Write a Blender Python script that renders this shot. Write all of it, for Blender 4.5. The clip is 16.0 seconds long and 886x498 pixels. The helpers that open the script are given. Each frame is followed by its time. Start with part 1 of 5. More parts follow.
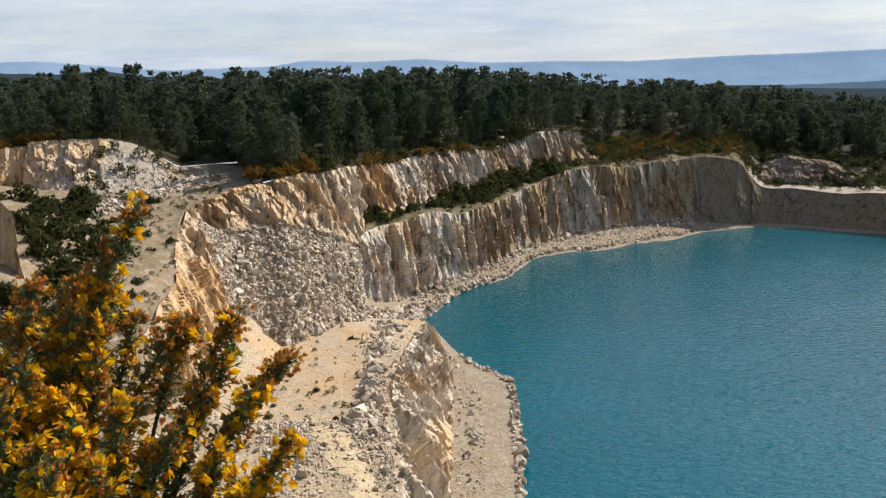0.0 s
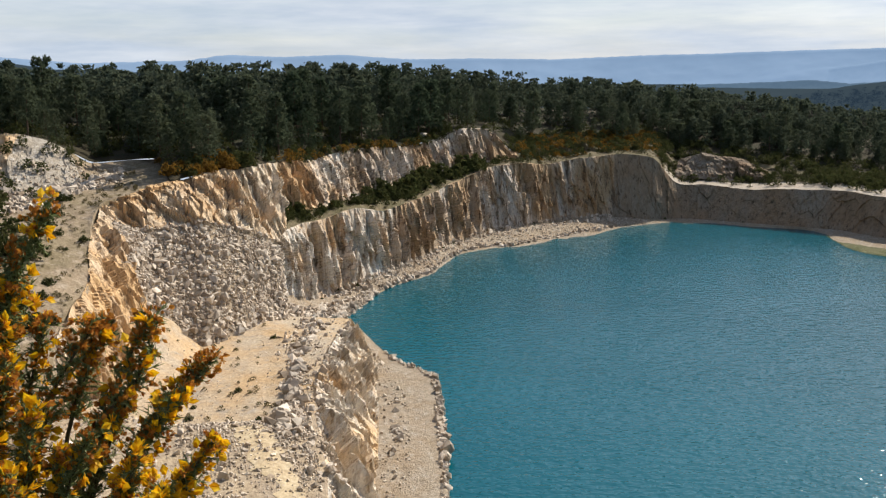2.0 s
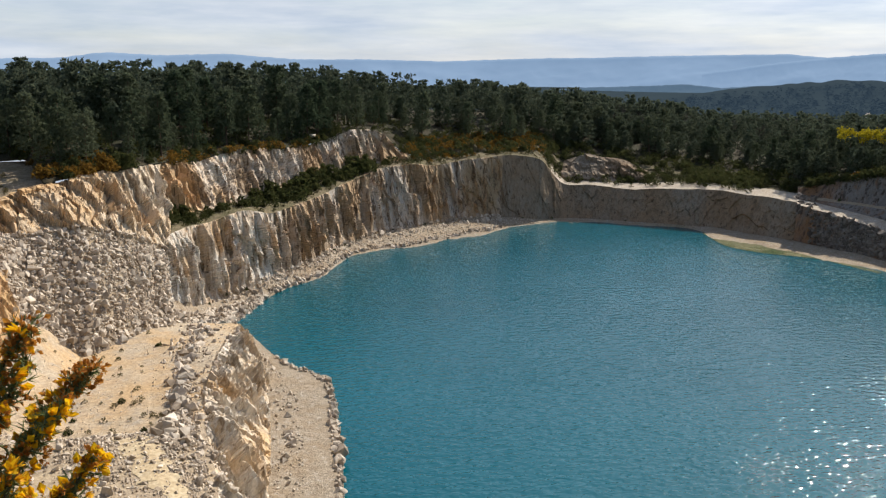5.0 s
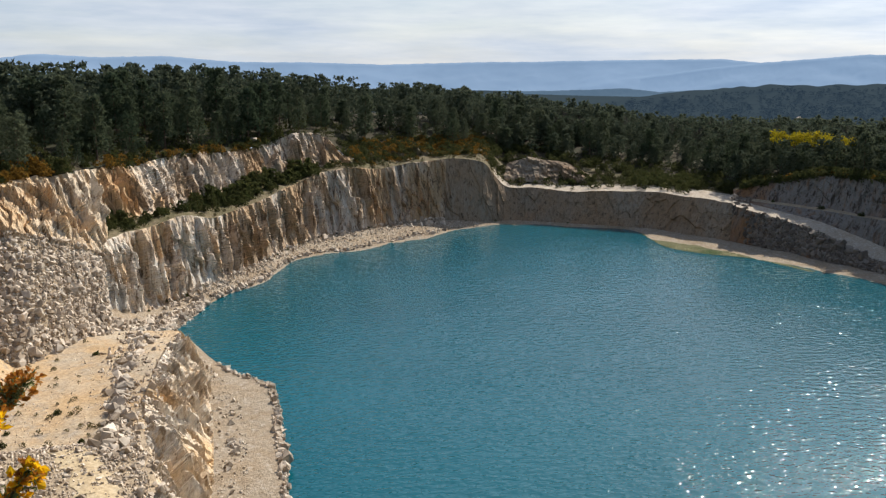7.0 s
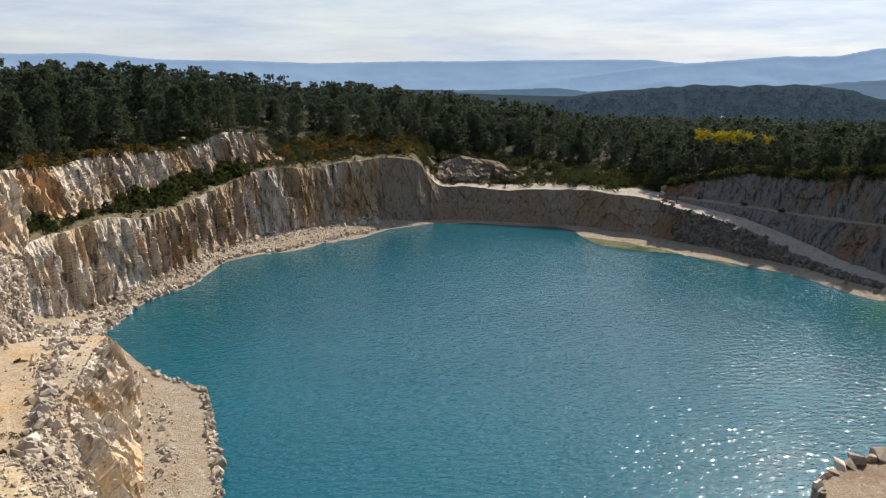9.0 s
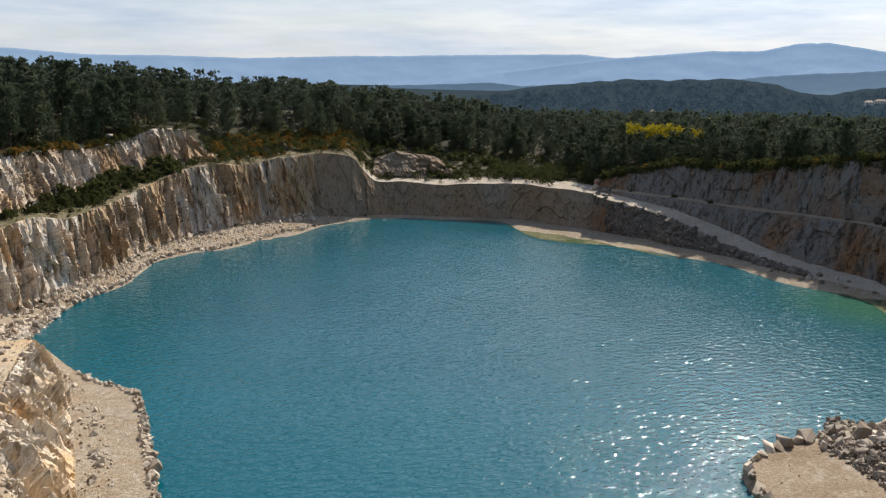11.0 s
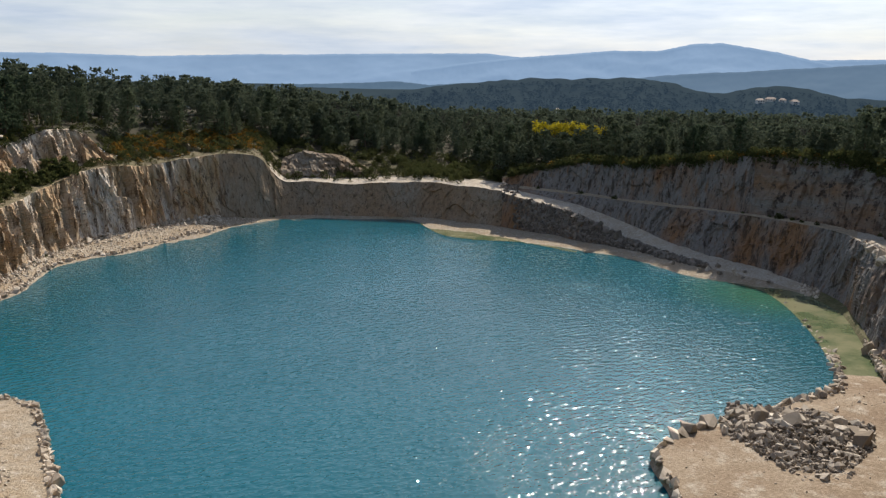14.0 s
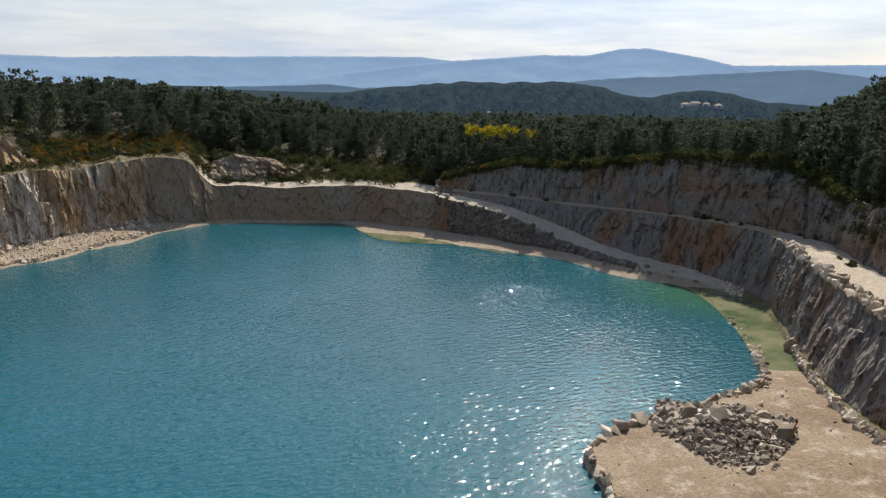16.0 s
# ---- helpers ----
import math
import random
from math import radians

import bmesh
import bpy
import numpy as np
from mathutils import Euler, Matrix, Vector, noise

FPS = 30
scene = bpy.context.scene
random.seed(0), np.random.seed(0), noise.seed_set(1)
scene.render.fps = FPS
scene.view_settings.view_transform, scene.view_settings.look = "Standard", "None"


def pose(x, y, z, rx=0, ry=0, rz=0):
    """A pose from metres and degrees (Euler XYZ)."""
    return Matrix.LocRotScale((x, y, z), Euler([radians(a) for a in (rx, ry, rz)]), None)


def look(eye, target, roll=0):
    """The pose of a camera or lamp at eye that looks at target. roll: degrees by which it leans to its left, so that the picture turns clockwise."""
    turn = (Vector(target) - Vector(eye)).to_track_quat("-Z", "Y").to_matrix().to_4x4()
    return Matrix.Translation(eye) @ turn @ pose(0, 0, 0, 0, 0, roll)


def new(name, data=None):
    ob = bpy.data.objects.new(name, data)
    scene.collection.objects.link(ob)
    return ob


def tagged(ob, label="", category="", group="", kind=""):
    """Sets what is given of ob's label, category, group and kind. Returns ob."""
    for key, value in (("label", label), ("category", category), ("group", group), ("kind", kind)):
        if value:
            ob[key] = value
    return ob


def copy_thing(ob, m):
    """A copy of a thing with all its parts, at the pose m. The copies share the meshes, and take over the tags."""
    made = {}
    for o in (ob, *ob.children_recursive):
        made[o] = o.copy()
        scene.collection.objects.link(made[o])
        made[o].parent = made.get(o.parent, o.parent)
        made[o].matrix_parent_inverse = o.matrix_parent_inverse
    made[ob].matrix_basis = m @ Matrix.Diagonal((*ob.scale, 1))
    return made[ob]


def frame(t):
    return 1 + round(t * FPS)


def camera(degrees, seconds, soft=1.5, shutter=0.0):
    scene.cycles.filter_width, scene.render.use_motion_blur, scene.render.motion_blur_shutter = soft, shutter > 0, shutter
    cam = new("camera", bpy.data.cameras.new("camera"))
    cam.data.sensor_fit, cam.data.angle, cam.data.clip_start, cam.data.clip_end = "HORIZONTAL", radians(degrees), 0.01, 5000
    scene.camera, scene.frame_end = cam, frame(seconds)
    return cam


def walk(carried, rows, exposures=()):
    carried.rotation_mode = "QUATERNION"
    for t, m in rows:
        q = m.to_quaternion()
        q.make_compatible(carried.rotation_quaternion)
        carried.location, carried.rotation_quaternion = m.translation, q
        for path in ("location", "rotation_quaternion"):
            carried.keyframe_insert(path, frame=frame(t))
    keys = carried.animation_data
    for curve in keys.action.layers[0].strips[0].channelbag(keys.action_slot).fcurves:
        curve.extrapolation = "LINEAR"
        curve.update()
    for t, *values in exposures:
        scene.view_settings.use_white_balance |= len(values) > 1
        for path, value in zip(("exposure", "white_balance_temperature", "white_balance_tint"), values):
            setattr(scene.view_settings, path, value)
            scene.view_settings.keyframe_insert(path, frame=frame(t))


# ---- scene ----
EYE = (0.0, 0.0, 45.0)
cam = camera(55.0, 16.0, soft=1.3)


def aim(yaw, pitch, roll):
    return pose(*EYE, 0, 0, yaw) @ pose(0, 0, 0, 90 + pitch) @ pose(0, 0, 0, 0, 0, roll)


# seconds, yaw, pitch, roll: the camera turns on a stand
TURNS = [
    (0, 0.30, -11.65, -1.30),
    (0.5, -1.04, -11.85, -1.11),
    (1, -2.62, -11.91, -0.92),
    (1.5, -3.79, -11.92, -0.77),
    (2, -4.95, -11.96, -0.67),
    (2.5, -6.34, -11.98, -0.54),
    (3, -7.75, -12.07, -0.41),
    (3.5, -8.95, -12.10, -0.29),
    (4, -10.24, -12.07, -0.15),
    (6.5, -15.16, -11.70, 0.15),
    (7, -16.24, -11.69, 0.23),
    (7.5, -17.46, -11.64, 0.32),
    (8, -18.51, -11.68, 0.42),
    (8.5, -19.69, -11.68, 0.49),
    (9, -20.78, -11.72, 0.51),
    (9.5, -21.88, -11.82, 0.51),
    (12, -27.15, -11.91, 0.48),
    (12.5, -28.12, -11.82, 0.49),
    (13, -29.01, -11.96, 0.39),
    (13.5, -30.06, -12.09, 0.48),
    (14, -31.23, -12.05, 0.56),
    (14.5, -32.35, -12.08, 0.64),
    (15, -33.52, -12.12, 0.75),
    (15.5, -34.68, -11.93, 0.87),
    (16, -35.76, -11.78, 0.88),
]
PATH = [(t, aim(a, b, c)) for t, a, b, c in TURNS]
walk(cam, PATH)

# ---- world and sun ----
SUN_AZ, SUN_EL = 51.0, 42.5  # degrees to the right of +y, and up

world = bpy.data.worlds.new("sky")
scene.world = world
world.use_nodes = True
wt = world.node_tree
wt.nodes.clear()


def wn(kind, **kw):
    n = wt.nodes.new(kind)
    for k, v in kw.items():
        n.inputs[k].default_value = v
    return n


w_out = wn("ShaderNodeOutputWorld")
w_bg = wn("ShaderNodeBackground", Strength=0.1)
w_sky = wn("ShaderNodeTexSky")
w_sky.sky_type = "NISHITA"
w_sky.sun_disc = False
w_sky.sun_elevation = radians(SUN_EL)
w_sky.sun_rotation = radians(SUN_AZ)
w_sky.air_density, w_sky.dust_density = 1.0, 1.0
w_co = wn("ShaderNodeTexCoord")
w_map = wn("ShaderNodeMapping")
w_map.inputs["Scale"].default_value = (1.4, 1.4, 11.0)
w_noise = wn("ShaderNodeTexNoise", Scale=2.2, Detail=7.0, Roughness=0.55)
w_ramp = wn("ShaderNodeValToRGB")
w_ramp.color_ramp.elements[0].position, w_ramp.color_ramp.elements[1].position = 0.33, 0.62
w_ramp.color_ramp.elements[0].color, w_ramp.color_ramp.elements[1].color = (0.66, 0.66, 0.66, 1), (1, 1, 1, 1)
w_noise2 = wn("ShaderNodeTexNoise", Scale=5.0, Detail=6.0, Roughness=0.6)
w_ramp2 = wn("ShaderNodeValToRGB")
w_ramp2.color_ramp.elements[0].position, w_ramp2.color_ramp.elements[1].position = 0.35, 0.75
w_ramp2.color_ramp.elements[0].color, w_ramp2.color_ramp.elements[1].color = (4.1, 4.8, 5.8, 1), (6.0, 6.35, 6.85, 1)
w_mix = wn("ShaderNodeMix")
w_mix.data_type = "RGBA"
w_sep = wn("ShaderNodeSeparateXYZ")
w_thin = wn("ShaderNodeMapRange")
for k, v in (("From Min", 0.08), ("From Max", 0.5), ("To Min", 1.0), ("To Max", 0.15)):
    w_thin.inputs[k].default_value = v
w_mul = wn("ShaderNodeMath")
w_mul.operation = "MULTIPLY"
# thin cloud scatters forward: it is brighter towards the sun
w_dot = wn("ShaderNodeVectorMath")
w_dot.operation = "DOT_PRODUCT"
_a, _e = radians(SUN_AZ), radians(SUN_EL)
sun_way = Vector((math.sin(_a) * math.cos(_e), math.cos(_a) * math.cos(_e), math.sin(_e)))
w_dot.inputs[1].default_value = sun_way
w_near = wn("ShaderNodeMapRange")
w_near.interpolation_type = "SMOOTHSTEP"
for k, v in (("From Min", 0.66), ("From Max", 1.0), ("To Min", 1.0), ("To Max", 1.9)):
    w_near.inputs[k].default_value = v
w_glow = wn("ShaderNodeMix")
w_glow.data_type, w_glow.blend_type = "RGBA", "MULTIPLY"
w_glow.inputs[0].default_value = 1.0
for a, b in ((w_co.outputs["Generated"], w_dot.inputs[0]), (w_dot.outputs["Value"], w_near.inputs["Value"]),
             (w_ramp2.outputs[0], w_glow.inputs[6]), (w_near.outputs[0], w_glow.inputs[7])):
    wt.links.new(a, b)
for a, b in ((w_co.outputs["Generated"], w_sep.inputs[0]), (w_sep.outputs["Z"], w_thin.inputs["Value"]),
             (w_thin.outputs[0], w_mul.inputs[0]), (w_ramp.outputs[0], w_mul.inputs[1])):
    wt.links.new(a, b)
for a, b in ((w_co.outputs["Generated"], w_map.inputs["Vector"]), (w_map.outputs[0], w_noise.inputs["Vector"]),
             (w_map.outputs[0], w_noise2.inputs["Vector"]), (w_noise.outputs["Fac"], w_ramp.inputs[0]),
             (w_noise2.outputs["Fac"], w_ramp2.inputs[0]), (w_mul.outputs[0], w_mix.inputs[0]),
             (w_sky.outputs[0], w_mix.inputs[6]), (w_glow.outputs[2], w_mix.inputs[7]),
             (w_mix.outputs[2], w_bg.inputs["Color"]), (w_bg.outputs[0], w_out.inputs["Surface"])):
    wt.links.new(a, b)

sun = new("sun", bpy.data.lights.new("sun", "SUN"))
sun.data.energy, sun.data.angle, sun.data.color = 5.0, radians(0.53), (1.0, 0.92, 0.81)
sun.matrix_world = look(sun_way * 400, (0, 0, 0))
scene.view_settings.exposure = 0.36


# ---- materials ----
def nodes(mat):
    return mat.node_tree.nodes, mat.node_tree.links


def base_mat(name, rough=0.9, spec=0.3):
    m = bpy.data.materials.new(name)
    m.use_nodes = True
    b = m.node_tree.nodes["Principled BSDF"]
    b.inputs["Roughness"].default_value = rough
    b.inputs["Specular IOR Level"].default_value = spec
    return m, b


def noise_fac(m, scale, lo, hi, stretch=(1, 1, 1), detail=6.0, rough=0.6, seed=0.0):
    """A 0 to 1 mask from a noise in metres."""
    n, l = nodes(m)
    co, mp, tx, rg = n.new("ShaderNodeTexCoord"), n.new("ShaderNodeMapping"), n.new("ShaderNodeTexNoise"), n.new("ShaderNodeMapRange")
    mp.inputs["Scale"].default_value = stretch
    mp.inputs["Location"].default_value = (seed, seed * 0.7, seed * 0.3)
    tx.inputs["Scale"].default_value, tx.inputs["Detail"].default_value, tx.inputs["Roughness"].default_value = scale, detail, rough
    rg.inputs["From Min"].default_value, rg.inputs["From Max"].default_value = lo, hi
    l.new(co.outputs["Object"], mp.inputs[0]), l.new(mp.outputs[0], tx.inputs["Vector"]), l.new(tx.outputs["Fac"], rg.inputs["Value"])
    return rg.outputs[0]


def mix_col(m, fac, a, b, mode="MIX"):
    n, l = nodes(m)
    x = n.new("ShaderNodeMix")
    x.data_type, x.blend_type = "RGBA", mode
    if isinstance(fac, float):
        x.inputs[0].default_value = fac
    else:
        l.new(fac, x.inputs[0])
    for s, v in ((6, a), (7, b)):
        if isinstance(v, tuple):
            x.inputs[s].default_value = (*v, 1)
        else:
            l.new(v, x.inputs[s])
    return x.outputs[2]


def bump(m, b, height, dist, strength=1.0):
    n, l = nodes(m)
    u = n.new("ShaderNodeBump")
    u.inputs["Distance"].default_value, u.inputs["Strength"].default_value = dist, strength
    l.new(height, u.inputs["Height"])
    l.new(u.outputs[0], b.inputs["Normal"])


def rock_mat(name, pale, ochre, brown, ochre_lo=0.45, ochre_hi=0.6, crack_dark=0.6, bed=(1, 1, 1)):
    def along(x, y, z):
        return (x * bed[0], y * bed[1], z * bed[2])

    m, b = base_mat(name, 0.92, 0.2)
    n, l = nodes(m)
    grain = noise_fac(m, 0.9, 0.3, 0.7, along(1, 1, 0.35), 9, 0.7)
    patch = noise_fac(m, 0.055, ochre_lo, ochre_hi, along(1, 1, 0.45), 6, 0.65, 11)
    streak = noise_fac(m, 0.7, 0.535, 0.70, along(1, 1, 0.1), 5, 0.6, 5)
    fine = noise_fac(m, 3.5, 0.35, 0.65, along(1, 1, 0.6), 6, 0.7, 2)
    crack = noise_fac(m, 0.55, 0.53, 0.60, along(1, 1, 0.14), 8, 0.75, 31)
    c = mix_col(m, grain, tuple(v * 0.72 for v in pale), pale)
    c = mix_col(m, patch, c, mix_col(m, grain, tuple(v * 0.75 for v in ochre), ochre))
    c = mix_col(m, streak, c, mix_col(m, grain, brown, ochre))
    # cracks from the stretched noise turn darker by the given amount
    dark = n.new("ShaderNodeMath")
    dark.operation = "MULTIPLY"
    dark.inputs[1].default_value = crack_dark
    l.new(crack, dark.inputs[0])
    c = mix_col(m, dark.outputs[0], c, tuple(v * 0.5 for v in brown))
    c = mix_col(m, noise_fac(m, 1.3, 0.56, 0.62, along(1, 1, 0.12), 7, 0.7, 47), c, tuple(v * 0.6 for v in brown))
    c = mix_col(m, fine, mix_col(m, 1.0, c, (0.8, 0.79, 0.78), "MULTIPLY"), c)
    l.new(c, b.inputs["Base Color"])
    bump(m, b, noise_fac(m, 1.6, 0.2, 0.8, along(1, 1, 0.4), 6, 0.6, 8), 0.35, 0.7)
    return m


def ground_mat(name, a, c2, c3, scale=0.12, b_dist=0.12):
    m, b = base_mat(name, 0.95, 0.15)
    n, l = nodes(m)
    c = mix_col(m, noise_fac(m, scale, 0.38, 0.62, (1, 1, 1), 8, 0.65, 3), a, c2)
    c = mix_col(m, noise_fac(m, scale * 4, 0.52, 0.68, (1, 1, 1), 8, 0.7, 17), c, c3)
    c = mix_col(m, noise_fac(m, 2.2, 0.38, 0.62, (1, 1, 1), 9, 0.8, 9), mix_col(m, 1.0, c, (0.55, 0.52, 0.49), "MULTIPLY"), c)
    l.new(c, b.inputs["Base Color"])
    bump(m, b, noise_fac(m, 3.2, 0.2, 0.8, (1, 1, 1), 6, 0.6, 4), b_dist, 0.7)
    return m


def random_mat(name, a, b_col, rough=0.9, island=False, spec=0.2, grain=2.0, thin=0.0):
    """Two tints, by object or by piece, with grain on top."""
    m, b = base_mat(name, rough, spec)
    n, l = nodes(m)
    if island:
        r = n.new("ShaderNodeNewGeometry").outputs["Random Per Island"]
    else:
        r = n.new("ShaderNodeObjectInfo").outputs["Random"]
    c = mix_col(m, r, a, b_col)
    c = mix_col(m, noise_fac(m, grain, 0.3, 0.7, (1, 1, 1), 7, 0.7, 6), mix_col(m, 1.0, c, (0.62, 0.6, 0.57), "MULTIPLY"), c)
    l.new(c, b.inputs["Base Color"])
    if thin:
        tr, mx = n.new("ShaderNodeBsdfTranslucent"), n.new("ShaderNodeMixShader")
        mx.inputs[0].default_value = thin
        l.new(c, tr.inputs["Color"]), l.new(b.outputs[0], mx.inputs[1]), l.new(tr.outputs[0], mx.inputs[2])
        l.new(mx.outputs[0], n["Material Output"].inputs["Surface"])
    return m


M_ROCK = rock_mat("pale_quarry_rock", (0.80, 0.745, 0.655), (0.68, 0.46, 0.255), (0.36, 0.24, 0.14), 0.46, 0.60, 0.7)
M_OCHRE = rock_mat("ochre_quarry_rock", (0.76, 0.65, 0.50), (0.68, 0.45, 0.23), (0.40, 0.255, 0.14), 0.42, 0.60, 0.75)
# grey rock of the right wall, darkened further to paint in its shade
M_SHADE_GREY = rock_mat("shade_grey_rock", (0.26, 0.235, 0.21), (0.30, 0.165, 0.085), (0.11, 0.08, 0.06), 0.5, 0.62, 0.75)
M_SAND = ground_mat("sandy_quarry_floor", (0.52, 0.44, 0.33), (0.56, 0.40, 0.23), (0.42, 0.37, 0.30))
M_BEACH = ground_mat("pale_gravel_beach", (0.40, 0.34, 0.26), (0.36, 0.28, 0.19), (0.50, 0.45, 0.38), 0.2, 0.25)
M_GRAVEL = ground_mat("grey_brown_gravel", (0.42, 0.34, 0.25), (0.50, 0.40, 0.27), (0.30, 0.24, 0.17), 0.4)
M_BENCH = ground_mat("scrubby_bench_soil", (0.20, 0.165, 0.10), (0.12, 0.11, 0.055), (0.28, 0.23, 0.16), 0.15)
M_SOIL = ground_mat("forest_soil", (0.035, 0.036, 0.020), (0.055, 0.045, 0.026), (0.03, 0.038, 0.018), 0.08)
M_ROAD = ground_mat("pale_dirt_track", (0.52, 0.46, 0.38), (0.46, 0.39, 0.30), (0.58, 0.53, 0.46), 0.3)
M_STONE = random_mat("loose_stone", (0.26, 0.21, 0.16), (0.62, 0.55, 0.46), 0.92)
M_STONES = random_mat("loose_rubble", (0.30, 0.235, 0.17), (0.80, 0.70, 0.58), 0.92, True)
# the loose rubble again in darker tints, shade of the right wall painted in
M_SHADESTONES = random_mat("shaded_rubble", (0.11, 0.09, 0.075), (0.30, 0.26, 0.22), 0.92, True)
M_NEEDLE = random_mat("pine_needles", (0.066, 0.094, 0.055), (0.134, 0.158, 0.096), 0.9, False, 0.04, 1.2, 0.4)
# lighter and bluer than the near needles: a little haze painted in
M_NEEDLES = random_mat("far_pine_needles", (0.068, 0.096, 0.066), (0.142, 0.162, 0.106), 0.9, True, 0.04, 0.2, 0.4)
M_BARK = random_mat("pine_bark", (0.09, 0.06, 0.04), (0.14, 0.10, 0.07), 0.95)
M_BUSH = random_mat("scrub_leaves", (0.055, 0.075, 0.025), (0.12, 0.12, 0.045), 0.85, True, 0.1, 2.0, 0.4)
M_BROOM = random_mat("rusty_scrub", (0.16, 0.10, 0.03), (0.36, 0.20, 0.03), 0.85, True, 0.1, 2.0, 0.4)
M_MIMOSA = random_mat("yellow_blossom", (0.42, 0.36, 0.02), (0.66, 0.55, 0.04), 0.85, True, 0.1, 2.0, 0.4)


def water_mat():
    m, b = base_mat("turquoise_water", 0.05, 0.5)
    n, l = nodes(m)
    b.inputs["IOR"].default_value = 1.333
    c = mix_col(m, noise_fac(m, 0.012, 0.35, 0.65, (1, 1, 1), 4, 0.5, 3), (0.0005, 0.066, 0.091), (0.001, 0.085, 0.115))
    # the bottom shows green where the lake shoals towards the channel
    geo, far, sh = n.new("ShaderNodeNewGeometry"), n.new("ShaderNodeVectorMath"), n.new("ShaderNodeMapRange")
    far.operation, sh.interpolation_type = "DISTANCE", "SMOOTHSTEP"
    far.inputs[1].default_value = (147.0, 109.0, 0.0)
    for k, v in (("From Min", 4.0), ("From Max", 26.0), ("To Min", 0.85), ("To Max", 0.0)):
        sh.inputs[k].default_value = v
    l.new(geo.outputs["Position"], far.inputs[0]), l.new(far.outputs["Value"], sh.inputs["Value"])
    c = mix_col(m, sh.outputs[0], c, (0.022, 0.105, 0.055))
    l.new(c, b.inputs["Base Color"])
    co = n.new("ShaderNodeTexCoord")
    total = None
    for scale, stretch, amp, turn in ((1.1, (0.6, 1.0, 1), 0.80, 0.35), (2.7, (0.7, 1.0, 1), 0.36, 0.1), (0.1, (1, 0.7, 1), 0.7, 0.9)):
        mp, tx, mu = n.new("ShaderNodeMapping"), n.new("ShaderNodeTexNoise"), n.new("ShaderNodeMath")
        mp.inputs["Scale"].default_value, mp.inputs["Rotation"].default_value = stretch, (0, 0, turn)
        tx.inputs["Scale"].default_value, tx.inputs["Detail"].default_value, tx.inputs["Roughness"].default_value = scale, 0.6, 0.5
        mu.operation = "MULTIPLY"
        mu.inputs[1].default_value = amp
        l.new(co.outputs["Object"], mp.inputs[0]), l.new(mp.outputs[0], tx.inputs["Vector"]), l.new(tx.outputs["Fac"], mu.inputs[0])
        if total is None:
            total = mu.outputs[0]
        else:
            ad = n.new("ShaderNodeMath")
            l.new(total, ad.inputs[0]), l.new(mu.outputs[0], ad.inputs[1])
            total = ad.outputs[0]
    # wind: ruffled stretches and calmer lanes
    gust = noise_fac(m, 0.03, 0.35, 0.65, (1, 1.8, 1), 3, 0.5, 21)
    lo, mu = n.new("ShaderNodeMapRange"), n.new("ShaderNodeMath")
    lo.inputs["To Min"].default_value, lo.inputs["To Max"].default_value = 0.85, 1.1
    mu.operation = "MULTIPLY"
    l.new(gust, lo.inputs["Value"]), l.new(lo.outputs[0], mu.inputs[0]), l.new(total, mu.inputs[1])
    bump(m, b, mu.outputs[0], 0.255, 1.0)
    for k, v in (("Coat Weight", 0.16), ("Coat Roughness", 0.24), ("Coat IOR", 1.33)):
        b.inputs[k].default_value = v
    return m


M_WATER = water_mat()
M_SHALLOW, _b = base_mat("green_shallow_water", 0.08, 0.4)
M_SHALLOW.node_tree.links.new(mix_col(M_SHALLOW, noise_fac(M_SHALLOW, 0.14, 0.4, 0.6, (1, 1, 1), 6, 0.6, 3), (0.075, 0.105, 0.05), (0.20, 0.195, 0.115)), _b.inputs["Base Color"])


# ---- small geometry kit ----
def lattice(ix, iy, iz, seed):
    h = (ix * 374761393 + iy * 668265263 + iz * 2147483647 + seed * 1274126177) & 0xFFFFFFFF
    h = ((h ^ (h >> 13)) * 1274126177) & 0xFFFFFFFF
    h = ((h ^ (h >> 16)) * 2246822519) & 0xFFFFFFFF
    return ((h ^ (h >> 15)) & 0xFFFFFF) / float(0xFFFFFF)


def vnoise(p, seed=0):
    """Smooth noise, -1 to 1, at rows of points."""
    i = np.floor(p).astype(np.int64)
    f = p - i
    f = f * f * (3 - 2 * f)
    out = 0
    for dx in (0, 1):
        for dy in (0, 1):
            for dz in (0, 1):
                w = (f[:, 0] if dx else 1 - f[:, 0]) * (f[:, 1] if dy else 1 - f[:, 1]) * (f[:, 2] if dz else 1 - f[:, 2])
                out = out + w * lattice(i[:, 0] + dx, i[:, 1] + dy, i[:, 2] + dz, seed)
    return out * 2 - 1


def fbm(p, octaves=4, seed=0):
    out, a = 0, 1.0
    for k in range(octaves):
        out = out + a * vnoise(p * 2**k + 7.3 * k, seed + k)
        a *= 0.5
    return out


